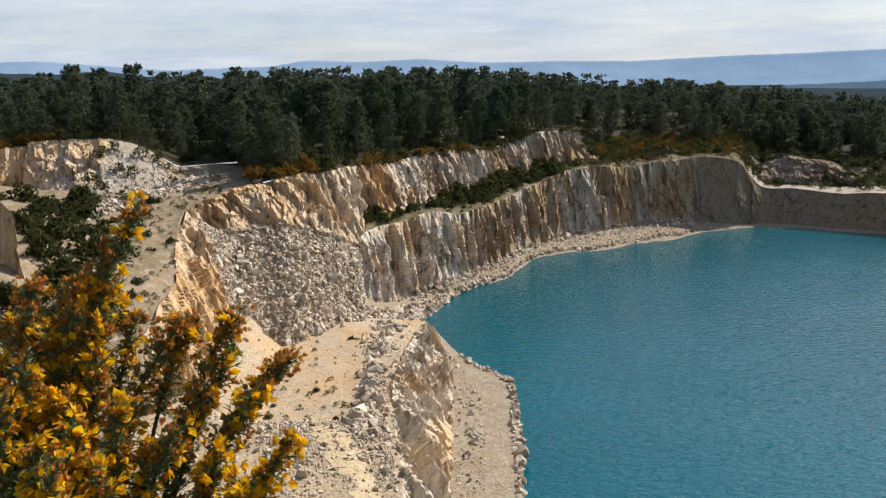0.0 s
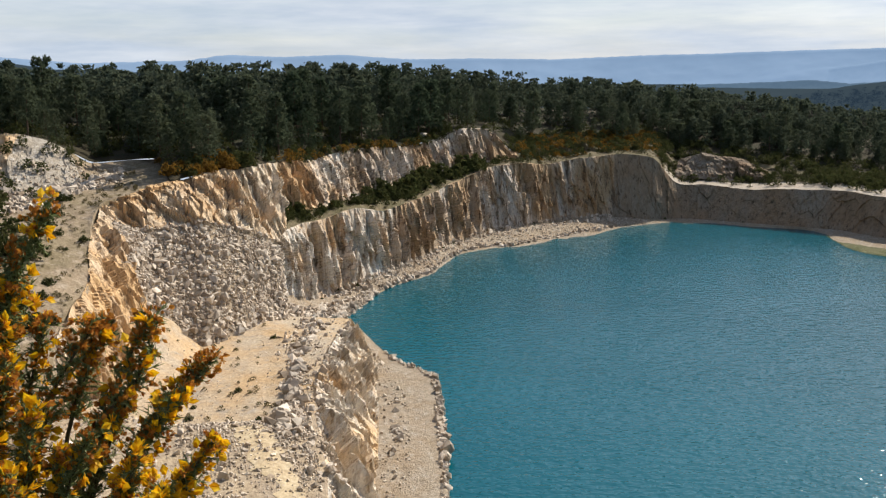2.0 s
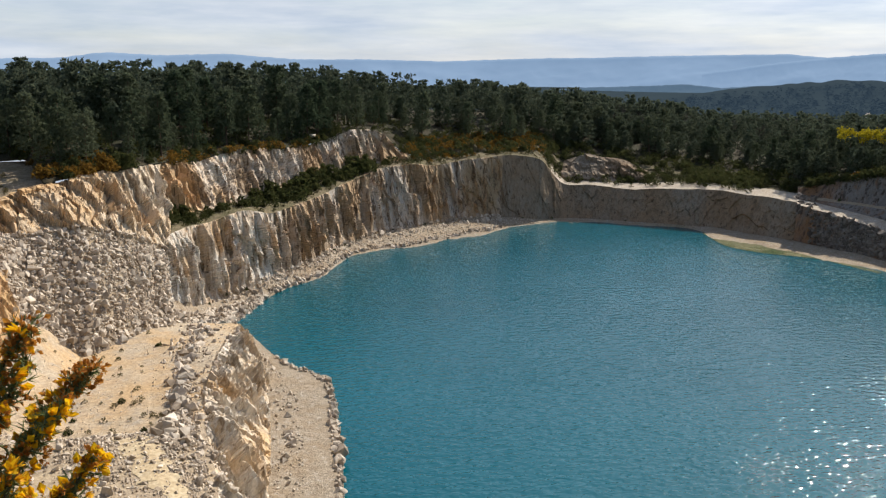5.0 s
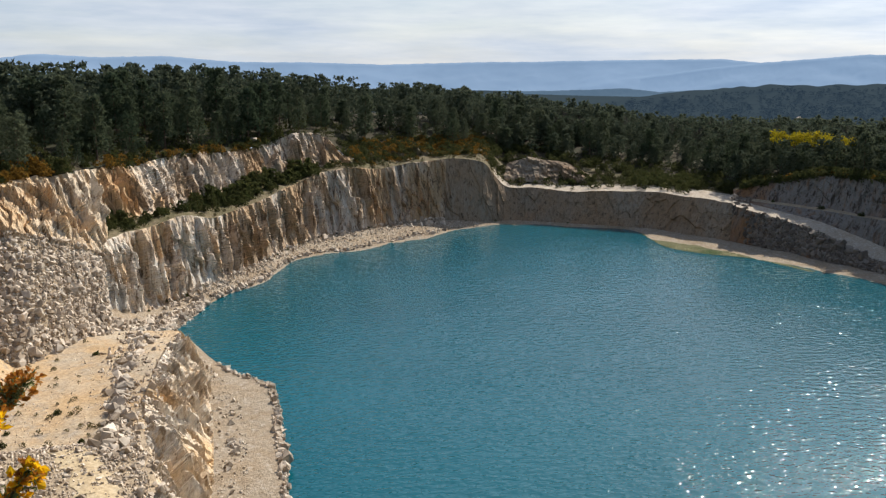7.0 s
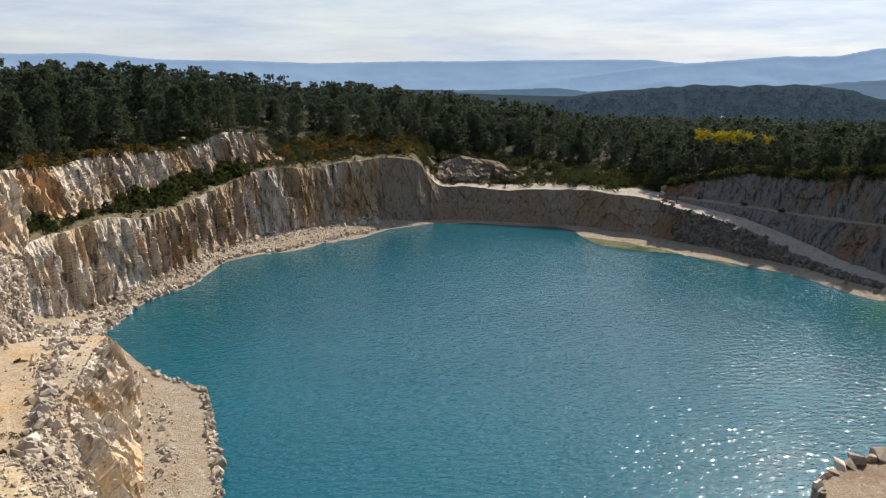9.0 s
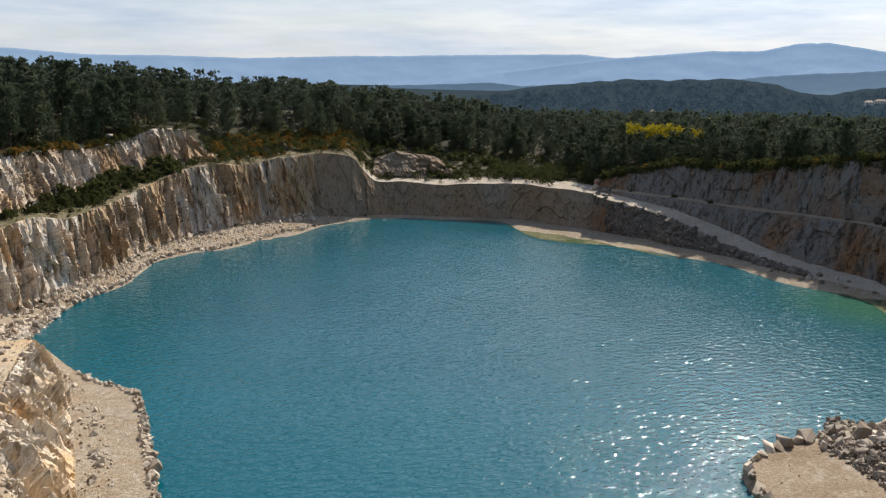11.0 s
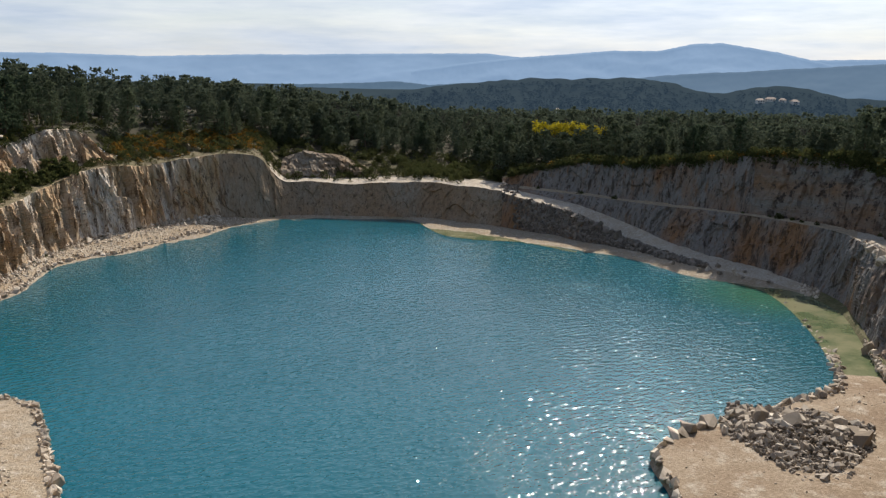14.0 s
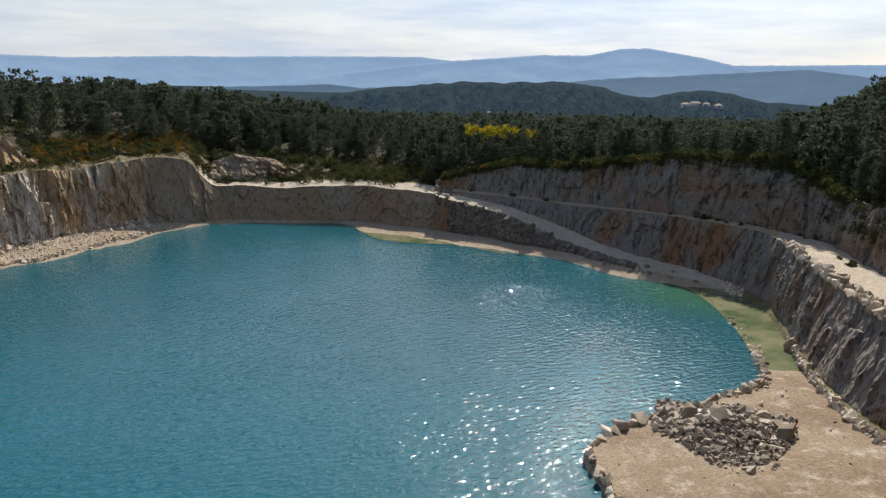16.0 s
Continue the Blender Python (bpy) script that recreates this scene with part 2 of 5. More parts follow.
def slabs(p, size, seed=0):
    """Jointed rock: for each point the level of its slab (-1 to 1), the way from the slab's middle in metres, and a chance."""
    q = p / np.array(size)
    i = np.floor(q).astype(np.int64)
    best = np.full(len(p), 9e9)
    level, chance, off = np.zeros(len(p)), np.zeros(len(p)), np.zeros((len(p), 3))
    for dx in (-1, 0, 1):
        for dy in (-1, 0, 1):
            for dz in (-1, 0, 1):
                c = i + (dx, dy, dz)
                m = np.stack([c[:, k] + lattice(c[:, 0], c[:, 1], c[:, 2], seed + 10 + k) for k in range(3)], -1)
                d = ((q - m) ** 2).sum(1)
                near = d < best
                best = np.where(near, d, best)
                level = np.where(near, lattice(c[:, 0], c[:, 1], c[:, 2], seed + 50) * 2 - 1, level)
                chance = np.where(near, lattice(c[:, 0], c[:, 1], c[:, 2], seed + 51), chance)
                off = np.where(near[:, None], (q - m) * np.array(size), off)
    return level, off, chance


JOINT = np.array((0.80, 0.60, 0.0))  # the way that the main joint planes of the rock face


def polar(a, d, z):
    return (d * math.sin(radians(a)), d * math.cos(radians(a)), z)


def resample(points, n):
    """A smooth line of n points through the given ones."""
    p = np.array(points, float)
    u = np.linspace(0, len(p) - 1, n)
    k = np.clip(u.astype(int), 0, len(p) - 2)
    f = (u - k)[:, None]
    m = np.gradient(p, axis=0) * 0.8
    h = [2 * f**3 - 3 * f**2 + 1, f**3 - 2 * f**2 + f, -2 * f**3 + 3 * f**2, f**3 - f**2]
    return h[0] * p[k] + h[1] * m[k] + h[2] * p[k + 1] + h[3] * m[k + 1]


def mesh_object(name, verts, faces, mats, smooth=False):
    me = bpy.data.meshes.new(name)
    me.from_pydata(np.asarray(verts).tolist() if not isinstance(verts, list) else verts, [], faces)
    for m in mats if isinstance(mats, (list, tuple)) else [mats]:
        me.materials.append(m)
    if smooth:
        me.polygons.foreach_set("use_smooth", [True] * len(me.polygons))
    me.update()
    return new(name, me)


def sheet(rows, nu, steps, rough, along=None, skew=1.0):
    """A grid through the given lines (each a list of points). steps: rows between each two lines. rough: for each strip
    (cliff_amount, ground_amount) in metres. along: shares of the cliff amount at even steps along the line. skew: how
    far the slabs turn to the main joints."""
    lines = [resample(r, nu) for r in rows]
    grid, cliff, soft = [], [], []
    for k, n in enumerate(steps):
        for j in range(n + (k == len(steps) - 1)):
            f = j / n
            grid.append(lines[k] * (1 - f) + lines[k + 1] * f)
            edge = min(1.0, 4 * min(f, 1 - f))
            tall = np.linalg.norm(lines[k + 1] - lines[k], axis=1)
            cliff.append(rough[k][0] * (0.35 + 0.65 * edge) * np.clip(tall / 9, 0.08, 1.1))
            soft.append(rough[k][1])
    g = np.array(grid)
    du, dv = np.gradient(g, axis=1), np.gradient(g, axis=0)
    nr = np.cross(du, dv)
    nr /= np.linalg.norm(nr, axis=2, keepdims=True) + 1e-9
    p = g.reshape(-1, 3)
    side = nr.reshape(-1, 3).copy()
    flip = np.where((side * (p - np.array(EYE))).sum(1) > 0, -1.0, 1.0)[:, None]
    side *= flip
    c, s = np.concatenate(cliff)[:, None], np.repeat(soft, nu)[:, None]
    if along:
        c = c * np.tile(np.interp(np.linspace(0, 1, nu), np.linspace(0, 1, len(along)), along), len(g))[:, None]
    warp = p + 0.3 * np.stack([vnoise(p * 0.6, 91), vnoise(p * 0.6, 92), vnoise(p * 0.6, 93)], -1)
    b = 0.08 * fbm(p * 0.9, 3, 5)
    for size, step, lean, seed in (((6.0, 6.0, 24.0), 0.30, 0.15, 1), ((2.5, 2.5, 12.0), 0.20, 0.20, 2), ((1.1, 1.1, 5.0), 0.08, 0.13, 3)):
        level, off, chance = slabs(warp, size, seed)
        b = b + step * level - skew * lean * (0.05 + 1.2 * chance) * (off @ JOINT) + 0.02 * (chance - 0.4) * off[:, 2]
    b = b + 0.10 * (1 - 2 * np.abs(vnoise(warp * (0.75, 0.75, 0.07), 62))) + 0.06 * (1 - 2 * np.abs(vnoise(warp * (1.5, 1.5, 0.09), 64)))
    p = p + side * c * b[:, None]
    p[:, 2] += (s * (0.5 * fbm(p * (0.12, 0.12, 0.0), 4, 21) + 0.07 * vnoise(p * (1.1, 1.1, 0), 33))[:, None])[:, 0]
    return p.reshape(g.shape)


def strip(name, g, r0, r1, mat, label, category, smooth=False):
    """The rows r0 to r1 of a grid as one piece of the setting."""
    g = g[r0:r1 + 1]
    nv, nu = g.shape[:2]
    k = (np.arange(nv - 1)[:, None] * nu + np.arange(nu - 1)[None, :]).ravel()
    faces = np.stack([k, k + 1, k + nu + 1, k + nu], -1).tolist()
    ob = mesh_object(name, g.reshape(-1, 3), faces, mat, smooth)
    return tagged(ob, label, category, "", "structure")


# ---- the quarry, line by line: bearing in degrees, distance, height ----
MAIN_AZ = [-7.8, -5.4, -3.7, -1.3, 1, 2.7, 4.2, 6, 8, 9.9, 11.8, 13.5, 15.4, 17, 18.9, 20.4, 22.3, 25, 28.7, 30.6, 32.5, 36.4]


def slide(points, back):
    """The same line, set back from the viewpoint along the sight lines."""
    out = []
    for x, y, z in points:
        k = 1 + back / math.hypot(x, y)
        out.append((x * k, y * k, EYE[2] - (EYE[2] - z) * k))
    return out


def line(az, d, z):
    return [polar(a, b, c) for a, b, c in zip(az, d, z)]


main_water = line(MAIN_AZ, [136, 142, 147, 156, 172, 178, 184, 204, 209, 210, 218, 224, 231, 243, 250, 254, 253, 253, 252, 232, 225, 220],
                  [5.0, 3.2, 1.8] + [-0.4] * 19)
BASE_D = [141, 151, 159, 168, 178, 188, 198, 212, 226, 231, 239, 245, 250, 253, 254, 258, 259, 256, 253, 251, 245, 236]
main_base = line(MAIN_AZ, BASE_D, [11.5, 5.2] + [2.2] * 8 + [2, 2, 2, 1.6, 1, 0.7, 0.6, 0.6, 0.7, 0.8, 0.8, 0.8])


def seen_at(d, d_to, z):
    """The heights that keep a line on its sight lines when it moves from d to d_to."""
    return [EYE[2] - (EYE[2] - c) * b / a for a, b, c in zip(d, d_to, z)]


EDGE_D = [b + 6 for b in BASE_D]
main_edge = line(MAIN_AZ, EDGE_D, seen_at([143, 154, 162, 168, 178, 183, 189, 207, 217, 228, 238, 245, 251, 253, 256, 260, 261, 258, 254, 251, 242, 229], EDGE_D,
                 [17, 17, 17, 17.8, 16, 17, 17.6, 18.4, 20.2, 20.1, 19, 19.4, 19.6, 19.9, 19, 11.2, 10.9, 9.9, 11.3, 11.8, 11.9, 12.3]))
BACK_D = [b + w for b, w in zip(EDGE_D, [9, 9, 9, 13, 15, 16, 15, 11, 7, 5, 8, 7, 7, 7, 7, 8, 9, 10, 10, 9, 12, 9])]
main_back = line(MAIN_AZ, BACK_D, seen_at([152, 163, 171, 182, 194, 202, 209, 219, 224, 233, 246, 252, 258, 260, 263, 268, 270, 268, 264, 260, 254, 238], BACK_D,
                 [18.6, 18, 17.8, 17.7, 17.8, 18.6, 19, 19.4, 20.9, 20.6, 19.6, 20, 20.2, 20.5, 19.6, 12, 11.4, 10.8, 12, 12.6, 12.6, 13]))
RIM_D = [b + w for b, w in zip(BACK_D, [9, 9, 9, 9, 8, 7, 8, 6, 6, 6, 10, 10, 10, 10, 11, 12, 12, 12, 14, 14, 14, 7])]
MAIN_RIM = [RIM_D, seen_at([157, 168, 176, 187, 198, 205, 213, 221, 226, 235, 252, 258, 264, 266, 270, 276, 278, 276, 274, 270, 264, 241], RIM_D,
            [28.6, 28, 27, 28.1, 27.5, 27, 27.6, 29.6, 29.2, 22, 21.4, 21.6, 22, 22.4, 21.5, 17, 17.5, 16.5, 14.5, 14, 14, 14.5])]
main_rim = line(MAIN_AZ, *MAIN_RIM)
main = sheet([main_water, main_base, main_edge, main_back, main_rim], 1000, (14, 72, 12, 44), ((0.15, 0.5), (2.3, 0.1), (0.15, 0.7), (2.1, 0.1)),
             [1.0] * 12 + [0.7] + [0.22] * 9)
strip("beach", main, 0, 14, M_BEACH, "pale gravel beach along the foot of the quarry wall", "beach")
M_RIBS = rock_mat("rust_ribbed_rock", (0.70, 0.62, 0.52), (0.50, 0.345, 0.20), (0.25, 0.165, 0.10), 0.42, 0.56, 0.85)
strip("rock_face_lower", main[:, :206], 14, 86, M_ROCK, "tall jointed quarry wall of white rock", "cliff")
strip("rock_face_lower", main[:, 205:601], 14, 86, M_RIBS, "tall ribbed quarry wall of rust-brown and pale rock", "cliff")
# brown rock of the far wall, darkened so that its shade is painted in
M_SHADE_BROWN = rock_mat("shade_brown_rock", (0.34, 0.28, 0.21), (0.34, 0.23, 0.14), (0.20, 0.14, 0.09), 0.45, 0.62, 0.4)
strip("rock_face_far", main[:, 600:], 14, 86, M_SHADE_BROWN, "low brown quarry wall in shade at the far end of the lake", "cliff")
strip("bench", main[:, :691], 86, 98, M_BENCH, "scrubby bench between two steps of the quarry", "ledge")
strip("bench", main[:, 690:], 86, 98, M_ROAD, "pale worn track along the far bench", "ledge")
strip("rock_face_upper", main[:, :131], 98, 142, M_ROCK, "upper quarry wall of broken pale rock below the pines", "cliff")
strip("rock_face_upper", main[:, 130:430], 98, 142, M_RIBS, "upper quarry wall of rusty broken rock below the pines", "cliff")
strip("bank", main[:, 429:], 98, 142, M_BENCH, "low scrubby bank behind the bench", "slope")

knoll_foot = [polar(a, 271, EYE[2] - s * 271) for a, s in ((20.3, 0.125), (21.6, 0.125), (23.0, 0.1265), (24.4, 0.128), (26.6, 0.130))]
knoll_top = [polar(a, 279, EYE[2] - s * 279) for a, s in ((20.5, 0.104), (21.6, 0.0972), (23.0, 0.0992), (24.4, 0.102), (26.6, 0.118))]
knoll = sheet([knoll_foot, knoll_top], 150, (30,), ((1.5, 0.1),))
strip("rock_face_knoll", knoll, 0, 30, M_SHADE_BROWN, "low pale outcrop in the scrub above the far wall", "cliff")

LEFT_AZ = [-17.2, -15.5, -14.5, -13, -11, -9, -7.5, -5.9]
talus_foot = line(LEFT_AZ, [117, 119, 122, 125, 126, 131, 136, 140], [14, 10, 7.2, 5.4, 4.6, 4.3, 4.0, 3.6])
talus_top = line(LEFT_AZ, [136, 136, 137, 138, 140, 143, 147, 151], [23.7, 22, 21.3, 21.3, 21.2, 19.5, 17.4, 15])
LEFT_RIM = [[140, 140, 141, 143, 146, 150, 154, 162], [25.2, 26.3, 27.1, 27.7, 28.4, 28.7, 28.8, 28.3]]
left_rim = line(LEFT_AZ, *LEFT_RIM)
left = sheet([talus_foot, talus_top, slide(left_rim, 4.0)], 360, (40, 40), ((0.3, 1.0), (2.1, 0.1)))
strip("talus", left, 0, 40, M_GRAVEL, "slope of broken quarry rock", "scree")
strip("rock_face_ochre", left, 40, 80, M_OCHRE, "ochre quarry wall above the rock slide", "cliff")

crest = [polar(*p) for p in ((-17.2, 139, 25), (-18.1, 125, 21.6), (-18.3, 113, 19.2), (-19.5, 105, 18.4), (-20.7, 98, 16.6), (-22, 92, 15), (-24, 86, 13.6), (-30, 76, 13))]
crest_foot = [polar(*p) for p in ((-15.6, 135, 19.8), (-15.0, 122, 11.5), (-15.5, 113, 8.0), (-16.7, 107, 7), (-18.2, 103, 6.9), (-19.7, 98, 6.9), (-22.7, 89, 7.6), (-30, 74, 8))]
yard_edge = [polar(*p) for p in ((-12.2, 151, 26.6), (-15.0, 147, 26.3))] + crest
yard_mid = [polar(*p) for p in ((-12.2, 162, 26.8), (-15.2, 157, 26.2), (-17.4, 150, 25.8), (-19.5, 142, 25.2), (-21, 134, 24.6), (-22.5, 128, 24.3), (-24, 121, 24), (-25.5, 115, 24), (-27, 109, 24.3), (-33, 100, 25))]
yard_back = [polar(*p) for p in ((-12.2, 172, 27.5), (-15.2, 173, 27.3), (-16.8, 168, 26.6), (-18.1, 163, 25.9), (-20.5, 160, 25.4), (-22.8, 160, 25.6), (-24.1, 165, 25.8), (-26, 170, 26.2), (-27.8, 172, 26.9), (-35, 160, 27.5))]
YARD_RIM = ((-13.6, 176, 28.6), (-15.2, 178, 28.2), (-17.4, 176, 28.2), (-18.6, 174, 30.7), (-19.9, 175, 32.9), (-21.2, 176, 33.9), (-23.2, 175, 34.4), (-25.7, 175, 34.2), (-27.5, 172, 33.7), (-35, 163, 33))
yard_rim = [polar(-12.2, 178, 28.0)] + [polar(*p) for p in YARD_RIM[1:]]
spur = sheet([crest_foot, crest], 260, (40,), ((2.0, 0.1),))
strip("rock_face_spur", spur, 0, 40, M_OCHRE, "low ochre rock face below the old yard", "cliff")
crest_low = [(x + 0.6, y, z - 3.0) for x, y, z in yard_edge]
yard = sheet([crest_low, yard_edge, yard_mid, yard_back, yard_rim], 320, (3, 23, 26, 26), ((0.3, 0.1), (0.05, 0.9), (0.03, 0.9), (1.7, 0.1)), [0.2] * 5 + [0.5] + [1.0] * 4)
M_YARD = ground_mat("worn_yard_soil", (0.37, 0.29, 0.20), (0.25, 0.205, 0.125), (0.46, 0.39, 0.30), 0.14)
strip("yard", yard, 0, 52, M_YARD, "sandy quarry yard with a worn track", "ground")
M_SCREE = ground_mat("white_quarry_waste", (0.48, 0.44, 0.37), (0.40, 0.34, 0.26), (0.56, 0.53, 0.48), 0.2)
strip("bank", yard[:, :106], 52, 78, M_YARD, "low worn bank behind the yard track", "slope")
strip("waste_slope", yard[:, 105:181], 52, 78, M_SCREE, "smooth white slope of quarry waste behind the yard", "slope")
strip("rock_face_yard", yard[:, 180:], 52, 78, M_OCHRE, "pale ochre rock face at the back of the yard", "cliff")

plat_l = [polar(*p) for p in ((-15.2, 122, 13), (-15.9, 113, 9.8), (-17.3, 106, 8.4), (-19.2, 99, 8.3), (-21.5, 93, 8.8), (-24, 86, 9.6), (-30, 72, 10))]
plat_a = [polar(*p) for p in ((-11.6, 132, 5), (-12, 117, 5.5), (-12.5, 104, 6.2), (-13, 93, 6.6), (-13.5, 87, 9.0), (-14, 76, 8.8), (-15, 52, 9))]
plat_b = [polar(*p) for p in ((-7.5, 143, 4.4), (-7.4, 122, 5.6), (-7.6, 103, 6.6), (-7.8, 92, 6.9), (-8.6, 85, 8.8), (-7.6, 75, 8.2), (-8, 50, 8))]
plat_edge = [polar(*p) for p in ((-1.6, 141, 3.4), (-3.0, 116, 6.6), (-3.9, 103, 7.4), (-4.2, 94, 7.6), (-4.0, 84, 7.6), (-3.6, 74, 7.2), (-3.6, 46, 7))]
wall_foot = [polar(*p) for p in ((-0.9, 143, 0.8), (-0.2, 124, 1.3), (0.2, 107, 1.4), (0.1, 93, 1.4), (-0.3, 82, 1.4), (-0.5, 70, 1.4), (-1, 50, 1.4))]
shelf_edge = [polar(*p) for p in ((-0.5, 140, 0.6), (1.4, 126, 1.1), (4.2, 118, 1.1), (4.75, 104, 1.1), (5.0, 94, 1.1), (5.1, 83, 1.1), (5.4, 50, 1.1))]
shelf_foot = [polar(*p) for p in ((-0.45, 140.5, -1), (1.5, 126.6, -1), (4.35, 118.3, -1), (4.95, 104, -1), (5.2, 94, -1), (5.35, 83, -1), (5.7, 50, -1))]
plat = sheet([plat_l, plat_a, plat_b, plat_edge, wall_foot, shelf_edge, shelf_foot], 420, (16, 24, 24, 60, 24, 6),
             ((0.0, 0.5), (0.0, 0.4), (0.0, 0.5), (2.4, 0.15), (0.03, 0.35), (0.25, 0.1)))
strip("platform", plat[:, :236], 0, 64, M_SAND, "sandy quarry platform strewn with stones", "ground")
strip("mound", plat[:, 235:], 0, 64, M_GRAVEL, "low mound of brown quarry gravel", "ground")
slip_l = resample([polar(*p) for p in ((-10.4, 87.5, 0), (-9.6, 81, 0), (-8.0, 75, 0), (-6.4, 70, 0))], 40)
slip_r = resample([polar(*p) for p in ((-8.7, 87.5, 0), (-7.2, 82, 0), (-5.9, 76, 0), (-5.2, 71, 0))], 40)
slip_l += 0.9 * np.stack([vnoise(slip_l * 0.9, 41), vnoise(slip_l * 0.9, 42), 0 * slip_l[:, 0]], -1)
slip_r += 0.7 * np.stack([vnoise(slip_r * 0.9, 43), vnoise(slip_r * 0.9, 44), 0 * slip_r[:, 0]], -1)
slip = np.array([slip_l * (1 - f) + slip_r * f for f in np.linspace(0, 1, 16)])
_top = plat[:64].reshape(-1, 3)
for _row in slip:
    for _p in _row:
        _d = ((_top[:, :2] - _p[:2]) ** 2).sum(1)
        _near = np.argsort(_d)[:6]
        _p[2] = _top[_near, 2].mean() + 0.05
M_SLIP = ground_mat("pale_yellow_sand", (0.60, 0.49, 0.32), (0.55, 0.43, 0.27), (0.62, 0.53, 0.38), 0.3, 0.03)
for _ in range(4):
    slip[1:-1, 1:-1, 2] = (slip[:-2, 1:-1, 2] + slip[2:, 1:-1, 2] + slip[1:-1, :-2, 2] + slip[1:-1, 2:, 2]) / 4
strip("sand_slip", slip, 0, 15, M_SLIP, "smooth run of pale yellow sand down the mound", "sand", True)
M_PALE = rock_mat("cream_quarry_rock", (0.80, 0.73, 0.62), (0.74, 0.53, 0.30), (0.50, 0.36, 0.22), 0.47, 0.62, 0.5)
strip("rock_face_platform", plat, 64, 124, M_PALE, "pale ochre rock face below the platform", "cliff")
strip("shelf", plat, 124, 154, M_BEACH, "flat rock shelf just above the water", "ledge")

RIGHT_AZ = [35.2, 40.2, 44, 47.9, 51.6, 55, 57.2, 59, 60.6, 62.8, 65, 72]
r_water = line(RIGHT_AZ, [221, 209, 202, 190, 187, 184, 172, 148, 130, 116, 109, 92], [-0.4, -0.4, -0.4, -0.4, -0.2, -0.1, -0.1, -0.1, 0.4, 0.9, 1.0, 1.2])
R_SHIFT = [12, 10, 9, 6, 3, 0, 0, 0, 0, 0, 0, 0]


def pushed(d, z):
    d_to = [a + b for a, b in zip(d, R_SHIFT)]
    return d_to, seen_at(d, d_to, z)


r_toe = line(RIGHT_AZ, *pushed([226, 213, 205, 193, 190, 186, 174, 150, 132, 118, 111, 94], [3.2, 2.8, 2.6, 2.4, 1.4, 0.4, 0.4, 0.6, 1.2, 1.5, 1.6, 1.6]))
r_road = line(RIGHT_AZ, *pushed([229, 217, 208, 196, 192, 188, 175, 151, 133, 119, 112, 95], [12.0, 8.8, 4.4, 2.6, 1.6, 0.6, 0.6, 0.9, 1.4, 1.7, 1.8, 1.8]))
r_base = line(RIGHT_AZ, *pushed([236, 223, 214, 203, 199, 190, 177, 153, 135, 121, 114, 97], [12.5, 10.2, 6.8, 3.6, 2, 0.9, 0.9, 1.2, 1.6, 2, 2, 2]))
r_edge = line(RIGHT_AZ, *pushed([237, 226, 217, 210, 204, 197, 186, 168, 152, 136, 124, 105], [12.6, 12.5, 12.4, 12.4, 12.4, 12.4, 12.9, 12.6, 12.6, 12.9, 13, 13]))
r_back = line(RIGHT_AZ, *pushed([239, 229, 220, 213, 207, 202, 196, 190, 182, 166, 150, 125], [13, 12.7, 12.5, 12.5, 12.4, 12.4, 12.3, 12.3, 12.5, 12.3, 13, 13]))
RIGHT_RIM = pushed([241, 233, 224, 217, 212, 207, 202, 196, 187, 171, 156, 130], [14.5, 20, 21, 23.2, 25.5, 26.2, 26.4, 24.6, 22.6, 22.4, 24, 26])
r_rim = line(RIGHT_AZ, *RIGHT_RIM)
right = sheet([r_water, r_toe, r_road, r_base, r_edge, r_back, r_rim], 620, (8, 24, 8, 44, 10, 44),
              ((0.1, 0.3), (0.5, 0.5), (0.05, 0.2), (1.5, 0.1), (0.1, 0.3), (1.5, 0.1)), skew=0.25)
strip("beach", right[:, :291], 0, 8, M_BEACH, "pale strand below the haul road", "beach")
strip("talus", right[:, :181], 8, 32, M_SHADE_GREY, "dark slope of broken rock below the haul road", "scree")
M_WETBANK = ground_mat("damp_mossy_floor", (0.17, 0.155, 0.085), (0.115, 0.12, 0.055), (0.26, 0.22, 0.15), 0.2)
strip("strand", right[:, 180:291], 8, 32, M_ROAD, "pale foot of the haul road", "ground")
strip("strand", right[:, 290:], 0, 40, M_WETBANK, "damp mossy ground between wall and shallows", "ground")
strip("road", right[:, :291], 32, 40, M_ROAD, "pale dirt haul road that slopes down to the water", "road")
strip("rock_face_lower", right, 40, 84, M_SHADE_GREY, "shaded grey quarry wall beside the haul road", "cliff")
# gravel darker than the track beyond, painting in this ledge's shade
strip("bench", right[:, :351], 84, 94, M_GRAVEL, "narrow stony ledge of the shaded wall", "ledge")
strip("bench", right[:, 350:], 84, 94, M_ROAD, "pale dirt track on the quarry bench", "ledge")
# flat bedding, with the wall's shade again put into the greys
M_BEDDED = rock_mat("bedded_shade_grey_rock", (0.25, 0.23, 0.205), (0.27, 0.165, 0.095), (0.10, 0.075, 0.06), 0.5, 0.64, 0.8, (0.35, 0.35, 2.6))
strip("rock_face_upper", right[:, :221], 94, 138, M_SHADE_GREY, "dark upper quarry wall in shade below the pines", "cliff")
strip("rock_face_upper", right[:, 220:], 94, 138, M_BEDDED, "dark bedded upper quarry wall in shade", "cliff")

out_foot = [polar(*p) for p in ((-27.0, 105, 22), (-28.2, 108, 23), (-30, 110, 23), (-34, 112, 23))]
out_top = [polar(*p) for p in ((-27.3, 107, 30.5), (-28.5, 110.5, 32.5), (-30.2, 113, 33), (-34, 115, 33))]
